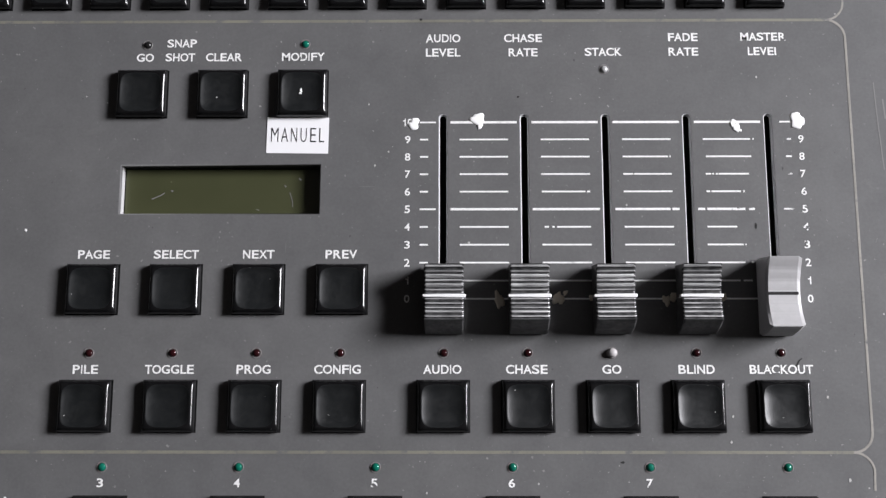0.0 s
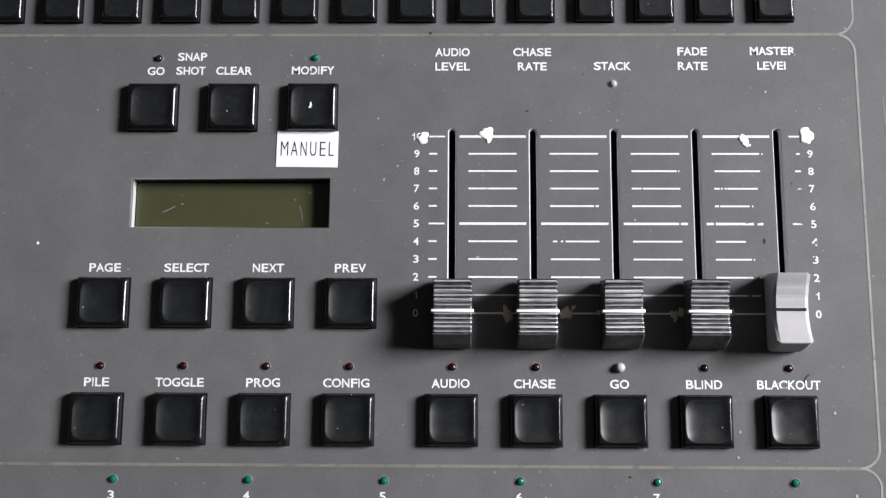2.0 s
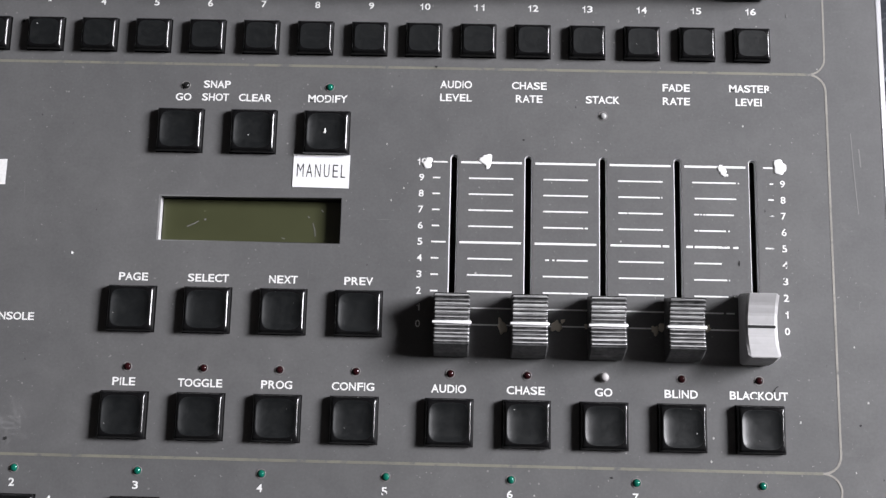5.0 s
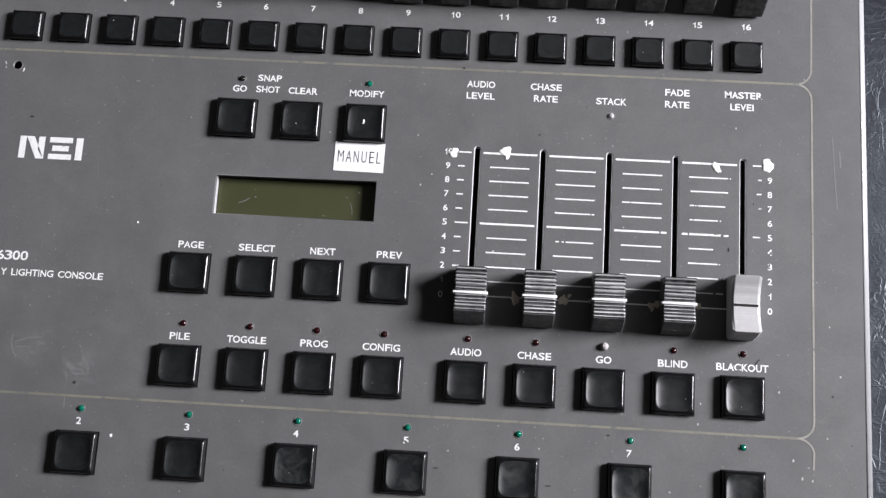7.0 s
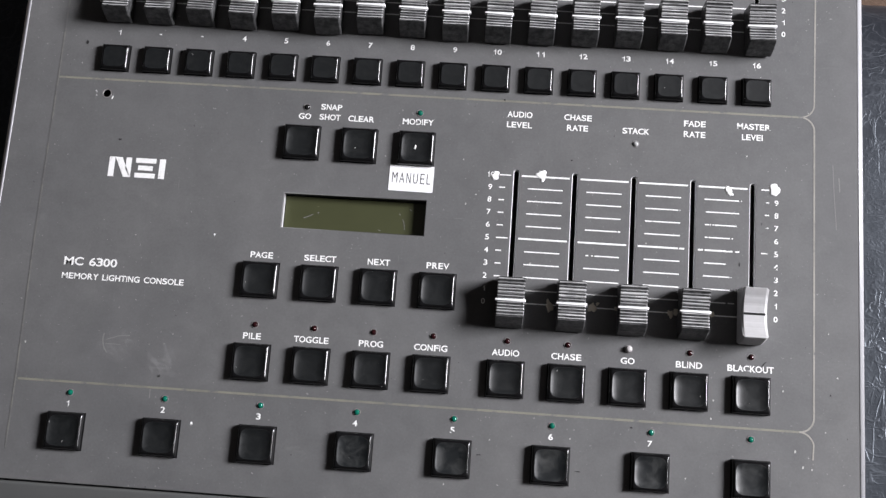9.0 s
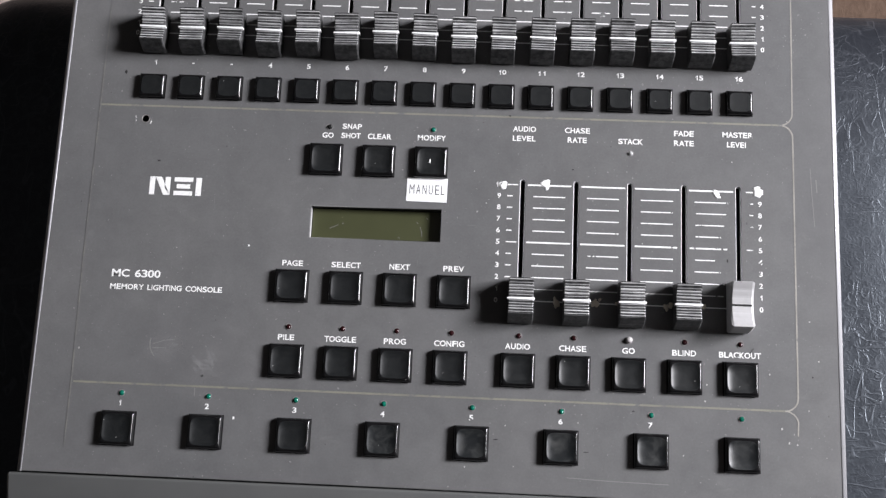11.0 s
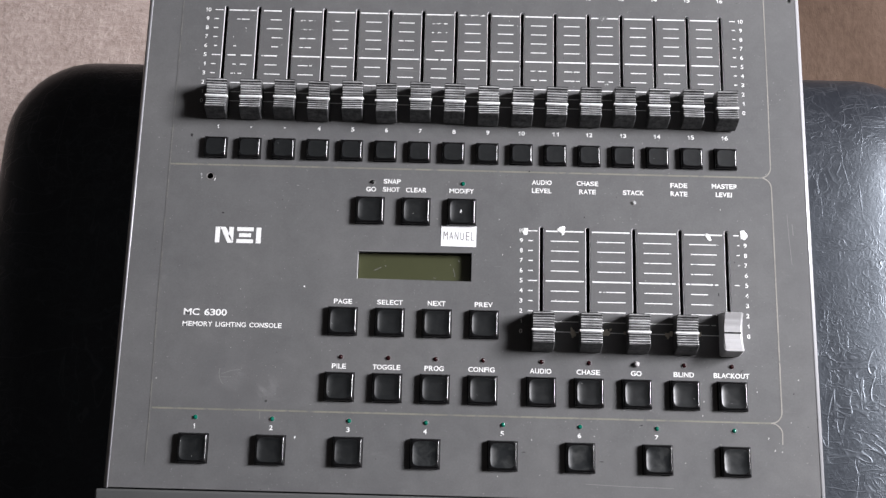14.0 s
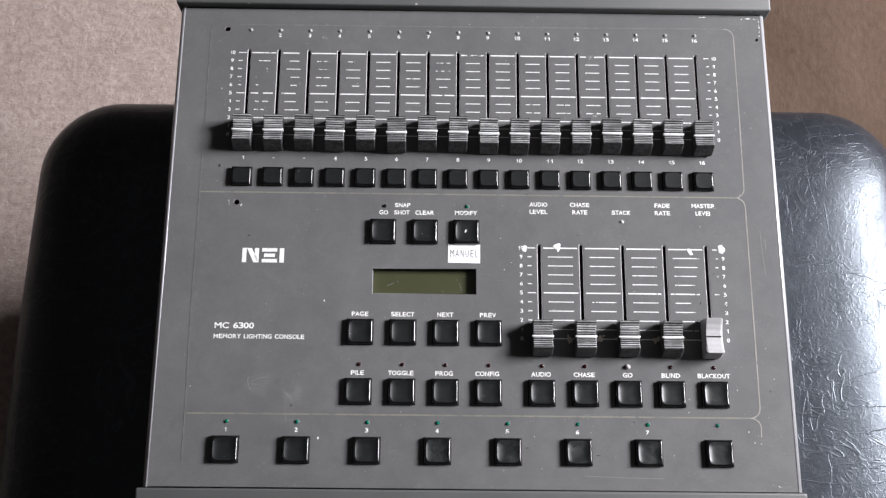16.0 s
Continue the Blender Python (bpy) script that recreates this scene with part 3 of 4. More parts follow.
for text, x, y, w in (
    ("AUDIO", MA_X[0], 135.4, 12.0), ("LEVEL", MA_X[0], 130.2, 12.0), ("CHASE", MA_X[1], 135.4, 13.2), ("RATE", MA_X[1], 130.2, 10.1),
    ("STACK", MA_X[2], 130.3, 12.8), ("FADE", MA_X[3], 135.6, 10.3), ("RATE", MA_X[3], 130.3, 10.3), ("MASTER", MA_X[4], 135.7, 15.7), ("LEVEL", MA_X[4], 130.4, 11.0),
    ("GO", -101.4, 128.6, 6.0), ("SNAP", -88.8, 133.8, 10.3), ("SHOT", -89.2, 128.7, 10.3), ("CLEAR", -74.0, 128.7, 12.6), ("MODIFY", -46.4, 128.8, 14.9),
    ("PAGE", LE_X[0], 59.1, 10.8), ("SELECT", LE_X[1], 59.1, 15.2), ("NEXT", LE_X[2], 59.1, 10.6), ("PREV", LE_X[3], 59.1, 10.6),
    ("PILE", LE_X[0] - 0.6, 20.6, 8.4), ("TOGGLE", LE_X[1] - 0.6, 20.6, 16.2), ("PROG", LE_X[2] - 0.5, 20.6, 11.3), ("CONFIG", LE_X[3] - 0.6, 20.6, 15.4),
    ("AUDIO", MA_X[0] - 0.2, 20.6, 12.6), ("CHASE", MA_X[1] - 0.2, 20.6, 13.7), ("GO", MA_X[2], 20.6, 6.3), ("BLIND", MA_X[3], 20.6, 11.9), ("BLACKOUT", MA_X[4], 20.6, 20.8)):
    word(text, x, y, w)
word("MC 6300", -196.3, 50.6, 25.5, 4.0)
word("MEMORY LIGHTING CONSOLE", -180.0, 43.5, 58.5, 2.9)

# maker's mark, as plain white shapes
mark = bmesh.new()
for quad in (((-194, 93), (-191.2, 93), (-191.2, 102.8), (-194, 102.8)), ((-191.2, 102.8), (-186.4, 93), (-183.0, 93), (-187.8, 102.8)), ((-185.8, 97.0), (-183.0, 93), (-183.0, 102.8), (-185.8, 102.8)),
             ((-181.0, 100.4), (-171.0, 100.4), (-171.0, 102.8), (-181.0, 102.8)), ((-179.6, 96.7), (-172.4, 96.7), (-172.4, 99.1), (-179.6, 99.1)), ((-181.0, 93), (-171.0, 93), (-171.0, 95.4), (-181.0, 95.4)),
             ((-169.4, 93), (-166.4, 93), (-166.4, 102.8), (-169.4, 102.8))):
    mark.faces.new([mark.verts.new((x * MM, y * MM, 0)) for x, y in quad])
part("printed_mark", mark, PRINT, console, "bold white geometric printed mark", (0, 0, Z + 0.0001))


# scales beside and between the faders
def scale(xs, y0, gap_long, gap_short, left, right, wear, left_over, right_ticks):
    """The lines between the faders; left_over names the stretches that remain of a broken line, by gap and number."""
    for k, (a, b) in enumerate(zip(xs, xs[1:])):
        mid = (a + b) / 2
        for n in range(11):
            half = (gap_long if n in (0, 5, 10) else gap_short) / 2
            t = (0.42 if n in (5, 10) else 0.29)
            y, w = y0 + STEP * n, wear(k, n)
            runs = left_over.get((k, n), [(-half, half)])
            part("scale_line", bars([(x0, x1, -t, t) for x0, x1 in runs]), RUBBED_MORE if w > 0.4 else RUBBED if w > 0.1 else PRINT, console, "", (mid * MM, y * MM, Z + 0.0001))
    for x, s, ticks in ((left, 1, left + 4.2), (right, -1, right - 3.4)):
        for n in range(11):
            y = y0 + STEP * n
            ln = (5.4 if n in (0, 5, 10) else 2.8) if s > 0 else (3.6 if n in (0, 5, 10) else 2.0)
            x0, x1 = sorted((ticks, ticks + s * ln))
            if n > 1 and (s > 0 or n in right_ticks):
                part("scale_tick", bars([(x0, x1, y - 0.3, y + 0.3)]), RUBBED_MORE if s < 0 and n in (5, 7, 9) and len(xs) < 9 else PRINT, console, "", (0, 0, Z + 0.0001))
            word(str(n), x, y, 3.4 if n == 10 else (1.1 if n == 1 else 1.85), 2.65, "scale_number", 0.016)


# what is left of the broken lines between the last two master faders and by the first channels
MASTER_LEFT = {(3, 9): [(-8.5, 7.6), (8.4, 8.8)], (3, 8): [(-7.7, 7.7)], (3, 7): [(-8.0, -6.2), (-5.8, -5.2), (-4.6, -3.9), (-3.6, 6.6)], (3, 6): [(-8.0, -6.7), (-6.3, 3.6), (4.4, 4.9)],
               (3, 5): [(-11.1, -8.7), (-8.0, 4.8), (6.0, 8.0)], (3, 4): [(-8.2, 1.8)], (3, 3): [(-8.4, 3.6), (4.2, 4.6)], (3, 2): [(-8.5, 3.9), (6.0, 6.8)], (3, 1): [(-8.4, 2.0), (3.0, 6.0)],
               (2, 5): [(-11.2, 7.4), (8.0, 10.4)], (2, 8): [(-8.2, 7.2), (7.7, 8.1)], (2, 7): [(-8.2, -4.9), (-4.5, 8.2)], (1, 4): [(-7.4, -6.0), (-4.8, -4.0), (-3.2, 8.2)], (1, 6): [(-8.2, 6.6), (7.1, 8.2)]}
CHANNEL_LEFT = {(0, 9): [(-3.4, -1.0), (-0.4, 2.6), (3.0, 4.4)], (0, 8): [(2.4, 2.9)], (0, 7): [(-4.9, -4.5)], (0, 6): [(-4.6, -2.8)], (0, 5): [(-7.8, -2.6), (0.6, 7.4)], (0, 4): [(-4.4, -2.0), (0.4, 4.4)],
                (0, 3): [(-5.0, -3.4), (-2.8, -2.2), (-0.6, 1.8)], (1, 10): [(-7.6, 3.6)], (1, 9): [(-2.8, 4.0)], (1, 7): [(-1.6, 4.2), (4.7, 5.0)], (1, 6): [(-1.6, 2.8)], (1, 5): [(-7.2, -6.4), (-5.8, 2.4)],
                (1, 4): [(-5.0, 2.6)], (2, 7): [(-4.8, -1.0), (0.2, 4.9)], (2, 6): [(-4.6, -2.2), (-1.4, 2.8)], (2, 4): [(-4.9, 1.2), (2.2, 4.0)], (3, 6): [(-0.4, 4.6)], (6, 5): [(-8.2, -0.4), (1.2, 8.2)], (6, 6): [(-2.6, 3.2)],
                (10, 4): [(-4.6, 0.4), (1.2, 4.8)], (9, 3): [(-4.9, -1.0), (0.4, 4.9)]}


def master_wear(k, n):
    return {(3, 5): 0.2, (3, 1): 0.3}.get((k, n), 0.0)


def channel_wear(k, n):
    if (k, n) in ((7, 10), (2, 9), (2, 8), (3, 9), (6, 8), (6, 9)):
        return 0.6
    if (k, n) in ((0, 10), (3, 8), (3, 7), (4, 10), (5, 10), (5, 8), (5, 7), (5, 6), (6, 10), (6, 5), (6, 7), (8, 3), (9, 4), (10, 3), (11, 10), (11, 9), (11, 6), (1, 7)):
        return 0.2
    return 0.05


scale(MA_X, 44.0, 22.7, 16.5, -9.9, 124.2, master_wear, MASTER_LEFT, (5, 7, 8, 9, 10))
scale(CH_X, 183.4, 17.0, 9.8, -209.0, 126.8, channel_wear, CHANNEL_LEFT, range(2, 11))


# keys
def key_cap(w, d, h, dish):
    """A square key: a chamfered rim round a shallow dish with rounded corners. Faces of the dish take the second material."""
    n = 56
    bev, rim = 1.25, 0.97
    a, b = w / 2 - bev, d / 2 - bev
    turns = [6.283185307 * (k + 0.0) / n for k in range(n)]
    soft = [1 / (abs(math.cos(t)) ** 4.5 + abs(math.sin(t)) ** 4.5) ** (1 / 4.5) for t in turns]
    hard = [1 / max(abs(math.cos(t)), abs(math.sin(t))) for t in turns]
    rings = []
    for out, z in ((bev, 0.0), (1.2, h - 1.45), (0.92, h - 0.95), (0.6, h - 0.56), (0.28, h - 0.3), (0.0, h - 0.18)):
        rings.append([((r * math.cos(t) * a + math.copysign(out, math.cos(t)) * min(1, abs(r * math.cos(t)))) * MM, (r * math.sin(t) * b + math.copysign(out, math.sin(t)) * min(1, abs(r * math.sin(t)))) * MM, z * MM) for t, r in zip(turns, hard)])
    first = len(rings)
    for q in (1.0, 0.95, 0.88, 0.78, 0.64, 0.45, 0.2):
        rings.append([(rim * q * r * math.cos(t) * a * MM, rim * q * r * math.sin(t) * b * MM, (h - 0.14 - dish * (1 - q ** 3.3)) * MM) for t, r in zip(turns, soft)])
    bm = loft(rings)
    bm.faces.index_update()
    for f in bm.faces:
        f.material_index = 1 if n * first <= f.index <= n * (len(rings) - 1) else 0
    return smooth(bm, 27)


def key_frame(w, d, h):
    return box(-w / 2, w / 2, -d / 2, d / 2, -2, h)


def mesh_of(name, bm, *mats):
    me = bpy.data.meshes.new(name)
    bm.to_mesh(me)
    bm.free()
    for mat in mats:
        me.materials.append(mat)
    return me


CAP_ME = mesh_of("key_cap", key_cap(17.2, 16.8, 3.05, 1.0), KEY, KEY_DISH)
FRAME_ME = mesh_of("key", key_frame(17.65, 17.2, 0.05), KEY_FRAME)
SMUDGED_ME = mesh_of("key_cap", key_cap(17.2, 16.8, 3.05, 1.0), KEY, KEY_SMUDGED)
SMALL_ME = mesh_of("key_cap", key_cap(13.7, 13.1, 3.0, 0.1), KEY, KEY_DISH)
SMALL_FRAME_ME = mesh_of("key", key_frame(14.1, 13.5, 0.05), KEY_FRAME)


def key(x, y, small=False, smudged=False):
    k = part_mesh("key", SMALL_FRAME_ME if small else FRAME_ME, console, "black square push key", (x * MM, y * MM, Z))
    part_mesh("key_cap", SMALL_ME if small else SMUDGED_ME if smudged else CAP_ME, k, "smudged black cap" if smudged else "", (0, 0, 0.0003))
    return k


for x in (-101.6, -73.9, -46.2):
    key(x, 115.2)
for x in LE_X:
    key(x + 0.3, 47.2)
for x in LE_X + MA_X:
    key(x + 0.1, 8.6)
for k, x in enumerate(BO_X):
    key(x, -28.6, False, k > 2)
for x in CH_X:
    key(x, 152.8, True)


# small lamps
LENS_ME = {}
rings = [[(r * math.cos(6.28319 * k / 14) * MM, r * math.sin(6.28319 * k / 14) * MM, z * MM) for k in range(14)] for r, z in ((1.42, -1), (1.42, 0.35), (1.27, 0.85), (0.9, 1.25), (0.38, 1.42))]
for name, mat in (("red", RED_LED), ("green", GREEN_LED), ("black", BLACK_LED), ("clear", CLEAR_LED), ("grey", GREY_LED)):
    LENS_ME[name] = mesh_of("lens", smooth(loft(rings), 60), mat)
ring_bm = loft([[(r * math.cos(6.28319 * k / 16) * MM, r * math.sin(6.28319 * k / 16) * MM, z * MM) for k in range(16)] for r, z in ((1.78, -1), (1.76, 0.12), (1.64, 0.16), (1.45, 0.04), (1.45, -1))], False)
RING_ME = mesh_of("indicator_lamp", smooth(ring_bm, 60), RING)
WORDS = {"red": "small dark red indicator lamp, unlit", "green": "small green indicator lamp, unlit", "black": "small dark indicator lamp, unlit", "clear": "small milky white indicator lamp", "grey": "small clear grey indicator lamp"}


def lamp_at(x, y, kind, size=1.0, raised=-0.6):
    r = part_mesh("indicator_lamp", RING_ME, console, WORDS[kind], (x * MM, y * MM, Z))
    r.scale = (size, size, 1)
    part_mesh("lens", LENS_ME[kind], r, "", (0, 0, raised * MM))


for k, x in enumerate(BO_X):
    lamp_at(x, -11.0, "green")
for x in LE_X:
    lamp_at(x + 0.2, 26.0, "red")
for k, x in enumerate(MA_X):
    lamp_at(x + 0.2, 26.0, "clear" if k == 2 else "red", 1.12 if k == 2 else 1.0, 0.5 if k == 2 else -0.6)
lamp_at(-100.8, 133.2, "black")
lamp_at(-45.8, 133.4, "green")
lamp_at(MA_X[2] + 0.1, 124.0, "grey")
for x in CH_X:
    lamp_at(x + 0.4, 262.0, "grey", 0.85)

# numbers by the channels and the eight lower keys
for k, x in enumerate(CH_X):
    n = str(k + 1)
    w = 2.0 if k < 9 else 4.0
    if k in (1, 2):
        part("worn_number", bars([(-0.7, 0.5, -0.2, 0.3)]), PRINT, console, "", (x * MM, 166.5 * MM, Z + 0.0001))
    else:
        word(n, x + 0.2, 166.6, 1.1 if k == 0 else w, 2.7, "channel_number", 0.02)
    if k:
        word(n, x, 258.1, w, 2.7, "channel_number", 0.02)
for k, x in enumerate(BO_X[:7]):
    word(str(k + 1), x - 0.3, -16.0, 1.1 if k == 0 else 2.1, 2.8, "key_number", 0.02)


# faders
def saddle(length, height, dip, ridges, depth, seed, front=3.6):
    """The side view of a fader cap, from back to front: (y, z) in millimetres. The ridges are worn unevenly; the front end slopes down plain."""
    r = random.Random(seed)
    half = length / 2
    pts = [(half, 1.6), (half - 0.4, 4.0), (half - 1.5, height)]
    y0, y1 = half - 1.8, -half + front + 0.3
    n = ridges * 4
    for k in range(n + 1):
        if k % 4 == 0:
            low, cut = r.uniform(0.0, 0.14) * depth / 0.48, depth * r.uniform(0.65, 1.1)
        y = y0 + (y1 - y0) * k / n
        z = height - dip * (1 - (y / y0) ** 2) - low
        pts.append((y, z - (cut if k % 4 in (0, 3) else 0.12 * cut if k % 4 == 2 else 0)))
    pts += [(-half + front, height - 0.5), (-half + 0.35 * front, 0.55 * height), (-half, 1.6)]
    return pts


def cap_mesh(width, profile, chamfer=0.4):
    w = width / 2
    bm = bmesh.new()
    cols = []
    for x, shrink in ((-w, 0.85 * chamfer), (-w + chamfer, 0.0), (w - 1.3 * chamfer, 0.0), (w, 0.75 * chamfer)):
        cols.append([bm.verts.new((x * MM, y * MM * (1 - shrink / 12), (z - shrink) * MM)) for y, z in profile])
    for a, b in zip(cols, cols[1:]):
        for k in range(len(profile) - 1):
            bm.faces.new((a[k], a[k + 1], b[k + 1], b[k]))
    bm.faces.new(cols[0][::-1])
    bm.faces.new(cols[-1])
    bm.faces.new([c for c in (cols[0][0], cols[1][0], cols[2][0], cols[3][0], cols[3][-1], cols[2][-1], cols[1][-1], cols[0][-1])])
    bmesh.ops.recalc_face_normals(bm, faces=bm.faces)
    return bm


CAP_H, CAP_DIP = 13.4, 2.7
FADER_ME = mesh_of("fader", cap_mesh(12.7, saddle(23.2, CAP_H, CAP_DIP, 12, 0.6, 3)), RIDGED)
FADER_ME.materials.append(CREST)
for f in FADER_ME.polygons:
    u = min(1, abs(f.center.y) / MM / 9.8)
    if -8.0 * MM < f.center.y < 9.9 * MM and f.normal.z > 0.35 and f.center.z / MM > CAP_H - CAP_DIP * (1 - u * u) - 0.34:
        f.material_index = 1
GREY_ME = mesh_of("fader", cap_mesh(11.4, saddle(26.0, CAP_H + 0.5, CAP_DIP + 1.2, 6, 0.1, 5, 1.7), 0.9), GREY_CAP)
LINE_ME = mesh_of("indicator_line", box(-7.0, 7.0, -0.55, 0.55, 8.6, CAP_H - CAP_DIP + 0.35, 0.2, 1), WHITE_LINE)
DARK_LINE_ME = mesh_of("indicator_line", box(-4.9, 4.9, -0.5, 0.5, 8.0, CAP_H + 0.5 - CAP_DIP - 1.2 + 0.12), BLACK_LINE)
STEM_ME = mesh_of("stem", box(-1.0, 1.0, -4, 4, -8, 2.5), DARK)


def fader(x, y, grey=False, tilt=0.0):
    f = part_mesh("fader", GREY_ME if grey else FADER_ME, console, "pale grey fader cap with a black line" if grey else "worn black ridged fader cap with a white line", (x * MM, y * MM, Z))
    f.rotation_euler = (0, 0, radians(tilt))
    part_mesh("indicator_line", DARK_LINE_ME if grey else LINE_ME, f, "black indicator line" if grey else "white indicator line")
    part_mesh("stem", STEM_ME, f)


rnd = random.Random(11)
for k, x in enumerate(MA_X):
    fader(x + (0.4 if k < 4 else -1.0), 43.6 if k < 4 else 44.4, k == 4, rnd.uniform(-0.5, 0.5))
for k, x in enumerate(CH_X):
    fader(x, 182.6 + rnd.uniform(-0.6, 0.8), False, rnd.uniform(-1.2, 1.2))

# paper label under the modify key
sticker = part("paper_label", box(-10.6, 10.6, -6.5, 6.3, 0, 0.12), STICKER, console, "white paper label with black capitals", (-47.6 * MM, 100.6 * MM, Z + 0.0001))
sticker.rotation_euler = (0, 0, radians(-0.6))
me = text_mesh("MANUEL", 18.2, 5.0, -0.014, 190)
me.materials.append(INK)
part_mesh("label_word", me, sticker, "", (0, 0, 0.0002))

# daubs of correction fluid and glue
for k, (x, y, r, st) in enumerate(((-7.8, 104.4, 2.1, 0.9), (14.0, 106.2, 2.3, 1.0), (14.8, 103.8, 1.2, 0.8), (101.2, 104.6, 1.4, 0.7), (102.4, 103.0, 1.5, 1.0), (103.6, 102.0, 0.6, 1.0), (123.2, 105.4, 2.7, 0.95))):
    part("correction_daub", blob(r, 0.28, k + 20, 0.3, st), CORRECTION, console, "dried white correction fluid daub", (x * MM, y * MM, Z))
for k, (x, y, r, st) in enumerate(((20.9, 43.6, 2.6, 0.62), (40.6, 44.0, 2.3, 0.75), (42.9, 46.0, 0.8, 1.0), (76.4, 43.4, 1.6, 0.9), (79.0, 44.6, 1.4, 1.2), (52.2, 44.4, 1.3, 1.0), (95.4, 44.4, 1.3, 0.9))):
    part("glue_spot", blob(r, 0.36, k + 50, 0.35, st), GLUE, console, "dried tan glue spot", (x * MM, y * MM, Z))

# the white scratch on the modify key
part("key_scratch", blob(0.75, 0.9, 77, 0.1, 0.8), CORRECTION, console, "small white scratched mark", (-46.6 * MM, 115.4 * MM, Z + 0.0024))

# scuffs and scratches in the paint
SMEAR = rubbed_print(0.58, 0.68)
SCUFF = material("scuffed_paint", (0.168, 0.166, 0.163), 0.6)[0]
SMEAR_PALE = material("pale_chipped_paint", (0.42, 0.415, 0.4), 0.6)[0]
FLAKED = material("bare_grey_paint", (0.112, 0.112, 0.113), 0.6, 0, 0.35)[0]
def rub_mark():
    """A thin pale film of rubbed paint, in streaks that fade out."""
    m, nt, b = material("pale_rub_mark", (0.36, 0.36, 0.36), 0.6)
    v = coords(nt)
    size = nt.nodes.new("ShaderNodeVectorMath")
    size.operation = "LENGTH"
    nt.links.new(v, size.inputs[0])
    fade = ramp(nt, math_node(nt, "MULTIPLY", size.outputs["Value"], 70.0), (0.2, 1.0), (0.85, 0.0))
    n = noise_tex(nt, own_coords(nt), 75, 3, 0.6, 1.4)
    off = math_node(nt, "ABSOLUTE", math_node(nt, "SUBTRACT", n, 0.5), 0.0)
    streak = ramp(nt, off, (0.0, 0.34), (0.03, 0.08), (0.12, 0.015))
    nt.links.new(math_node(nt, "MULTIPLY", fade, streak), b.inputs["Alpha"])
    return m


RUB = rub_mark()
for x, y in ((-177.5, 14.5), (-157.0, 5.0)):
    part("rub_mark", bars([(-14, 14, -14, 14)]), RUB, console, "pale streaky rub mark in the paint", (x * MM, y * MM, Z + 0.00012))
for pts, w in ((arc(-176, 15, 9.5, 165, 225, 10), 0.6), ([(-184, 14.5), (-178, 16.6), (-173, 17.0)], 0.4), ([(-184, 12.6), (-177, 12.6)], 0.35),
               ([(150.2, 119), (150.8, 104), (151.8, 88)], 0.35), ([(153, 113), (153.4, 106)], 0.5), ([(28, -43.2), (50, -44.0), (78, -44.4)], 0.4), ([(-160.4, -7), (-160.2, -11)], 0.5)):
    part("scuff", ribbon(pts, w), SCUFF, console, "pale scuff in the paint", (0, 0, Z + 0.00005))
for x, y in ((-213.6, 262.3), (-199.8, 134.6)):
    rim = part_mesh("hole_rim", RING_ME, console, "bright worn rim of a screw hole", (x * MM, y * MM, Z))
    rim.scale = (1.3, 1.3, 0.5)
for pts, w in (([(148, 275.5), (152, 276), (160, 275.2)], 0.8), ([(160.4, 276), (160.8, 268), (160.2, 262)], 0.7), ([(118, 276.4), (123, 276.6)], 0.6), ([(-205.2, 136), (-205, 131.5)], 0.9), ([(-196.2, 135), (-197, 131.6)], 0.6),
               ([(146, -47.6), (152, -49), (158, -48.4)], 0.8), ([(153, -46), (156, -46.6)], 0.9), ([(131, -30.5), (131.6, -28)], 1.0)):
    part("paint_chip", ribbon(pts, w), SMEAR if pts[0][1] < 0 else RUBBED_MORE, console, "paint chipped to bright metal", (0, 0, Z + 0.00006))
def flake(w, h, seed):
    r = random.Random(seed)
    bm = bmesh.new()
    bm.faces.new([bm.verts.new((w / 2 * q * math.cos(0.628 * k) * MM, h / 2 * q * math.sin(0.628 * k) * MM, 0)) for k in range(10) for q in (r.uniform(0.65, 1.15),)])
    return bm


# white rubbed smears near the upper scale
for k, (x, y, w, h) in enumerate(((-145, 256.5, 5, 2.5), (-147, 259.5, 2.2, 2.0), (40.5, 244.5, 6, 3.6), (42, 200.5, 4.5, 4.5), (-158, 252, 2.4, 1.0), (128, 165, 0.8, 2.4), (-212, 205, 1.0, 2.6))):
    part("white_smear", flake(w, h, 90 + k), SMEAR, console, "faint white rubbed smear", (x * MM, y * MM, Z + 0.000115))
# places where the print has flaked off the words
for x, y, w, h in ((-47.5, 128.2, 1.3, 1.3), (-42.2, 127.9, 1.6, 0.9), (118.2, 129.2, 1.4, 1.6), (120.4, 134.6, 0.9, 1.0), (-116.4, 60.4, 0.9, 1.4), (108.4, 19.3, 1.5, 0.7), (111.4, 19.3, 2.2, 0.8), (118.6, 19.6, 1.0, 1.2), (121.6, 19.8, 1.6, 1.5),
                   (-19.8, -17.0, 1.4, 1.2), (69.2, -17.2, 2.0, 1.1), (124.6, 68.2, 1.2, 1.2), (124.0, 63.0, 0.8, 1.4), (125.0, 75.6, 0.8, 0.8), (124.2, 80.2, 1.0, 0.7), (123.4, 86.6, 1.0, 1.0), (-207.6, 201.6, 1.0, 1.4), (-209.4, 207.6, 1.2, 1.0), (-204.4, 220, 1.6, 0.8)):
    part("flaked_spot", flake(w, h, int(x * 7 + y)), FLAKED, console, "", (x * MM, y * MM, Z + 0.00013))

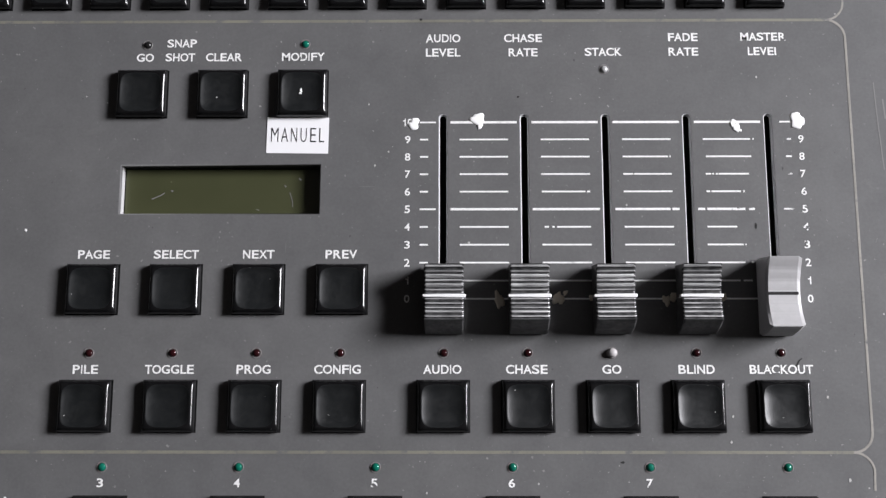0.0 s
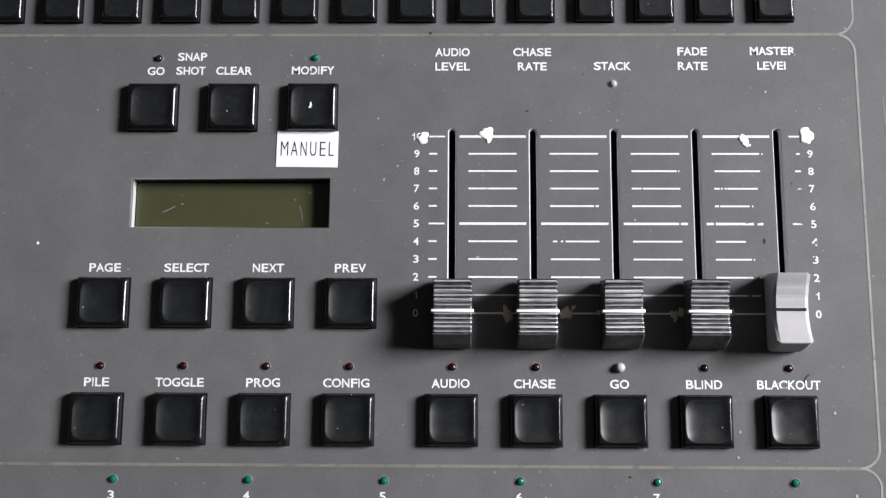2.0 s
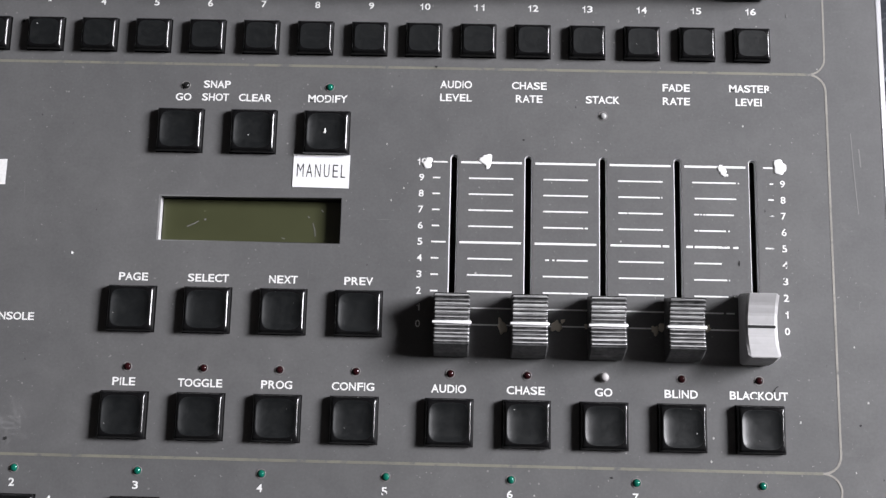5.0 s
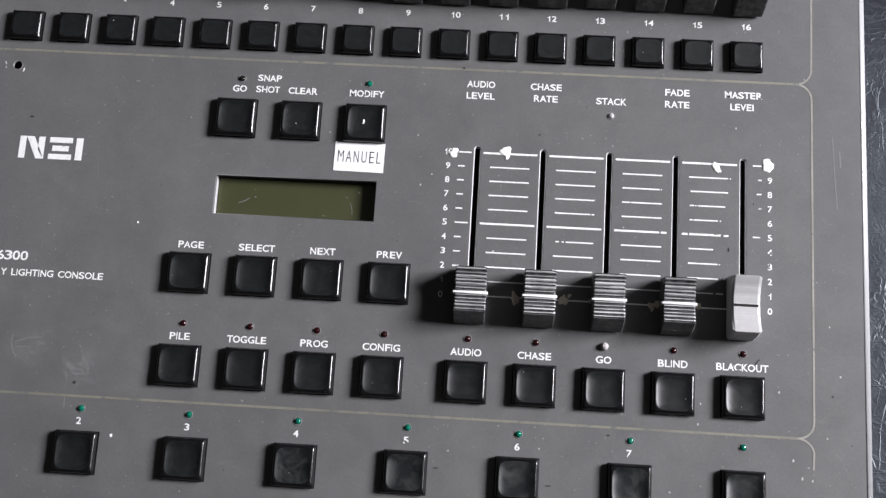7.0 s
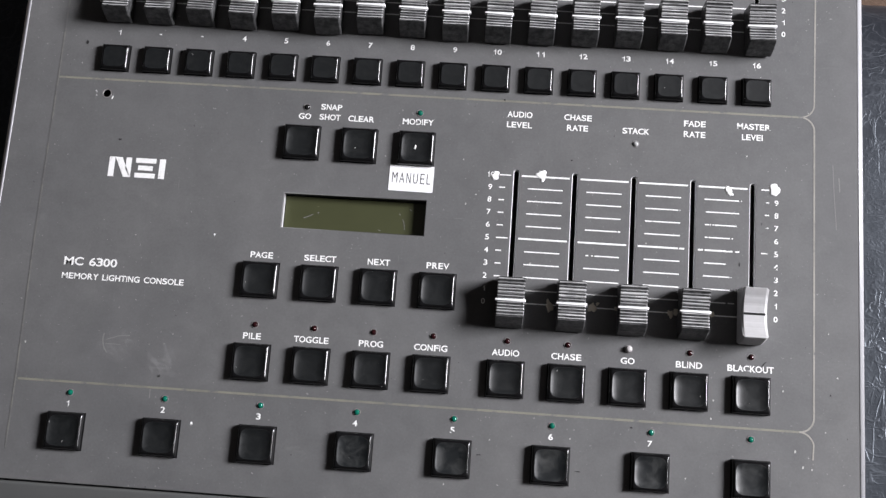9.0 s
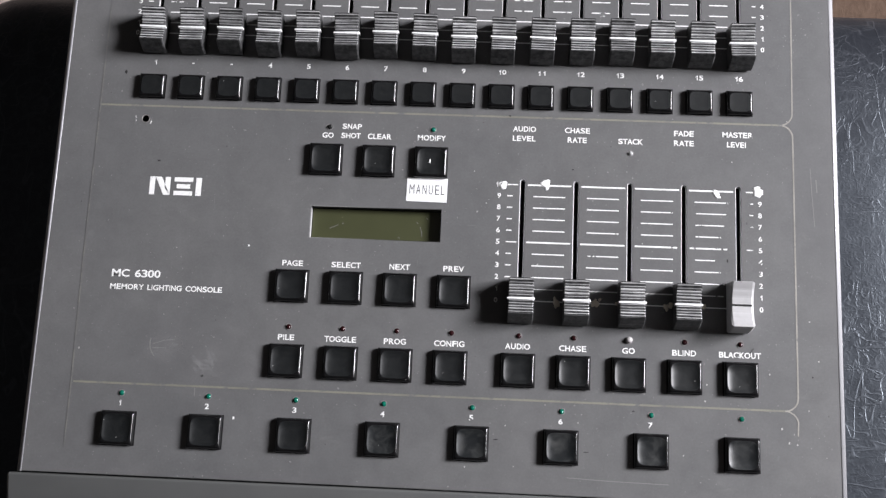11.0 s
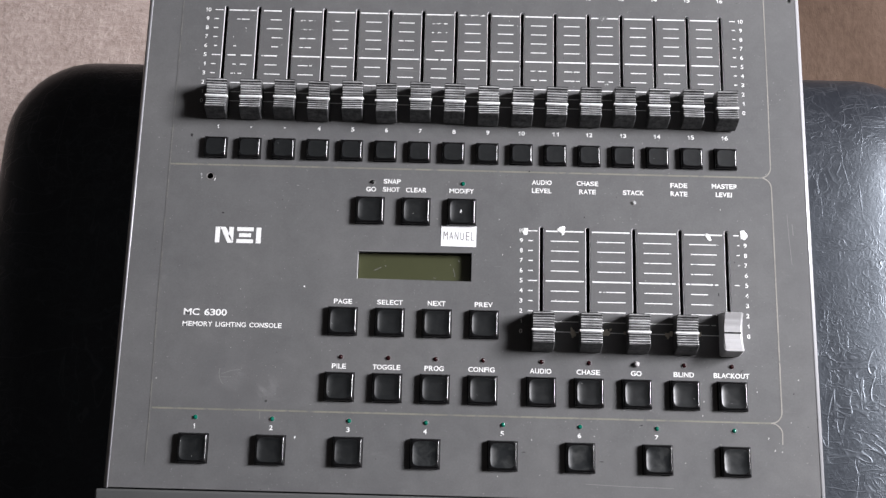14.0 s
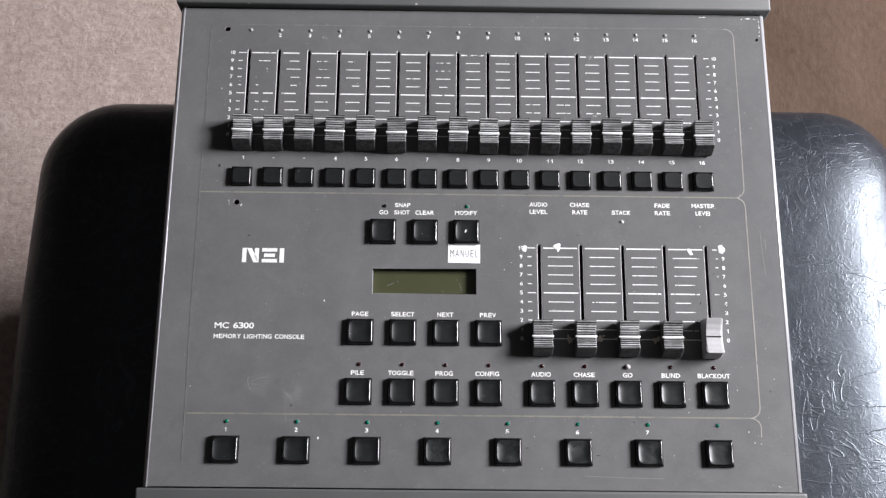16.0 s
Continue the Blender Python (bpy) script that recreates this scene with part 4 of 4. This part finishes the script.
# scratches on the display window
for pts, w in (([(-98, 79.2), (-95.2, 80.4), (-93.6, 81.4)], 0.35), ([(-91.5, 82.2), (-90.8, 82.0)], 0.6), ([(-50.5, 81.5), (-49.6, 78.6), (-49.4, 76.4)], 0.3), ([(-47.5, 86.5), (-46.6, 85.8)], 0.5), ([(-52.4, 84), (-51.8, 83.4)], 0.4), ([(-62, 75.6), (-60.8, 75.2)], 0.35)):
    part("scratch", ribbon(pts, w), SCUFF, console, "fine scratch on the display", (0, 0, Z - 0.0045))

# single white chips and dark nicks in the paint
for k, (x, y, r) in enumerate(((-138.7, 67.5, 0.75), (-139.4, -21.1, 0.9), (110.1, 121.0, 0.55), (-221.9, 10.9, 0.6), (148.0, 38.8, 0.5), (152.1, 19.0, 0.6), (146.7, -5.6, 0.45), (133.3, -15.0, 0.8), (136.8, -21.7, 0.7), (140.8, -22.4, 0.6),
                               (-22.3, -40.1, 0.5), (1.7, -38.9, 0.4), (85.1, -30.0, 0.5), (-3.0, -19.2, 0.5), (-23.3, 111.5, 0.5), (-21.0, 89.8, 0.6), (-16.4, 94.6, 0.5), (10.9, 62.9, 0.7), (95.8, -2.9, 0.6), (127.8, 11.5, 0.6), (96.7, 5.3, 0.6))):
    part("paint_chip", flake(1.3 * r, 1.8 * r, 300 + k), CORRECTION if k < 2 else SMEAR_PALE, console, "small white chip in the paint", (x * MM, y * MM, Z + 0.00014))
for k, (x, y, w, h) in enumerate(((107.4, 68.7, 0.8, 2.0), (-5.6, 142.4, 1.1, 1.0), (-190.1, 111.6, 1.8, 1.0), (-7.6, -26.2, 2.8, 0.5), (37.4, -30.5, 3.0, 0.45), (60.4, -9.4, 1.5, 0.8), (-157.1, -0.8, 1.5, 1.4), (149.0, 10.9, 0.9, 0.9), (28.0, 114.1, 0.9, 0.7), (-165.5, 158.0, 1.4, 1.6), (-213.0, 160.5, 1.2, 2.4))):
    part("nick", flake(w, h, 340 + k), DARK, console, "dark nick in the paint", (x * MM, y * MM, Z + 0.00014))
part("hair", ribbon([(118.2, 21.6), (119.2, 23.4), (120.2, 24.2)], 0.3), DARK, console, "short dark hair stuck to the panel", (0, 0, Z + 0.00016))
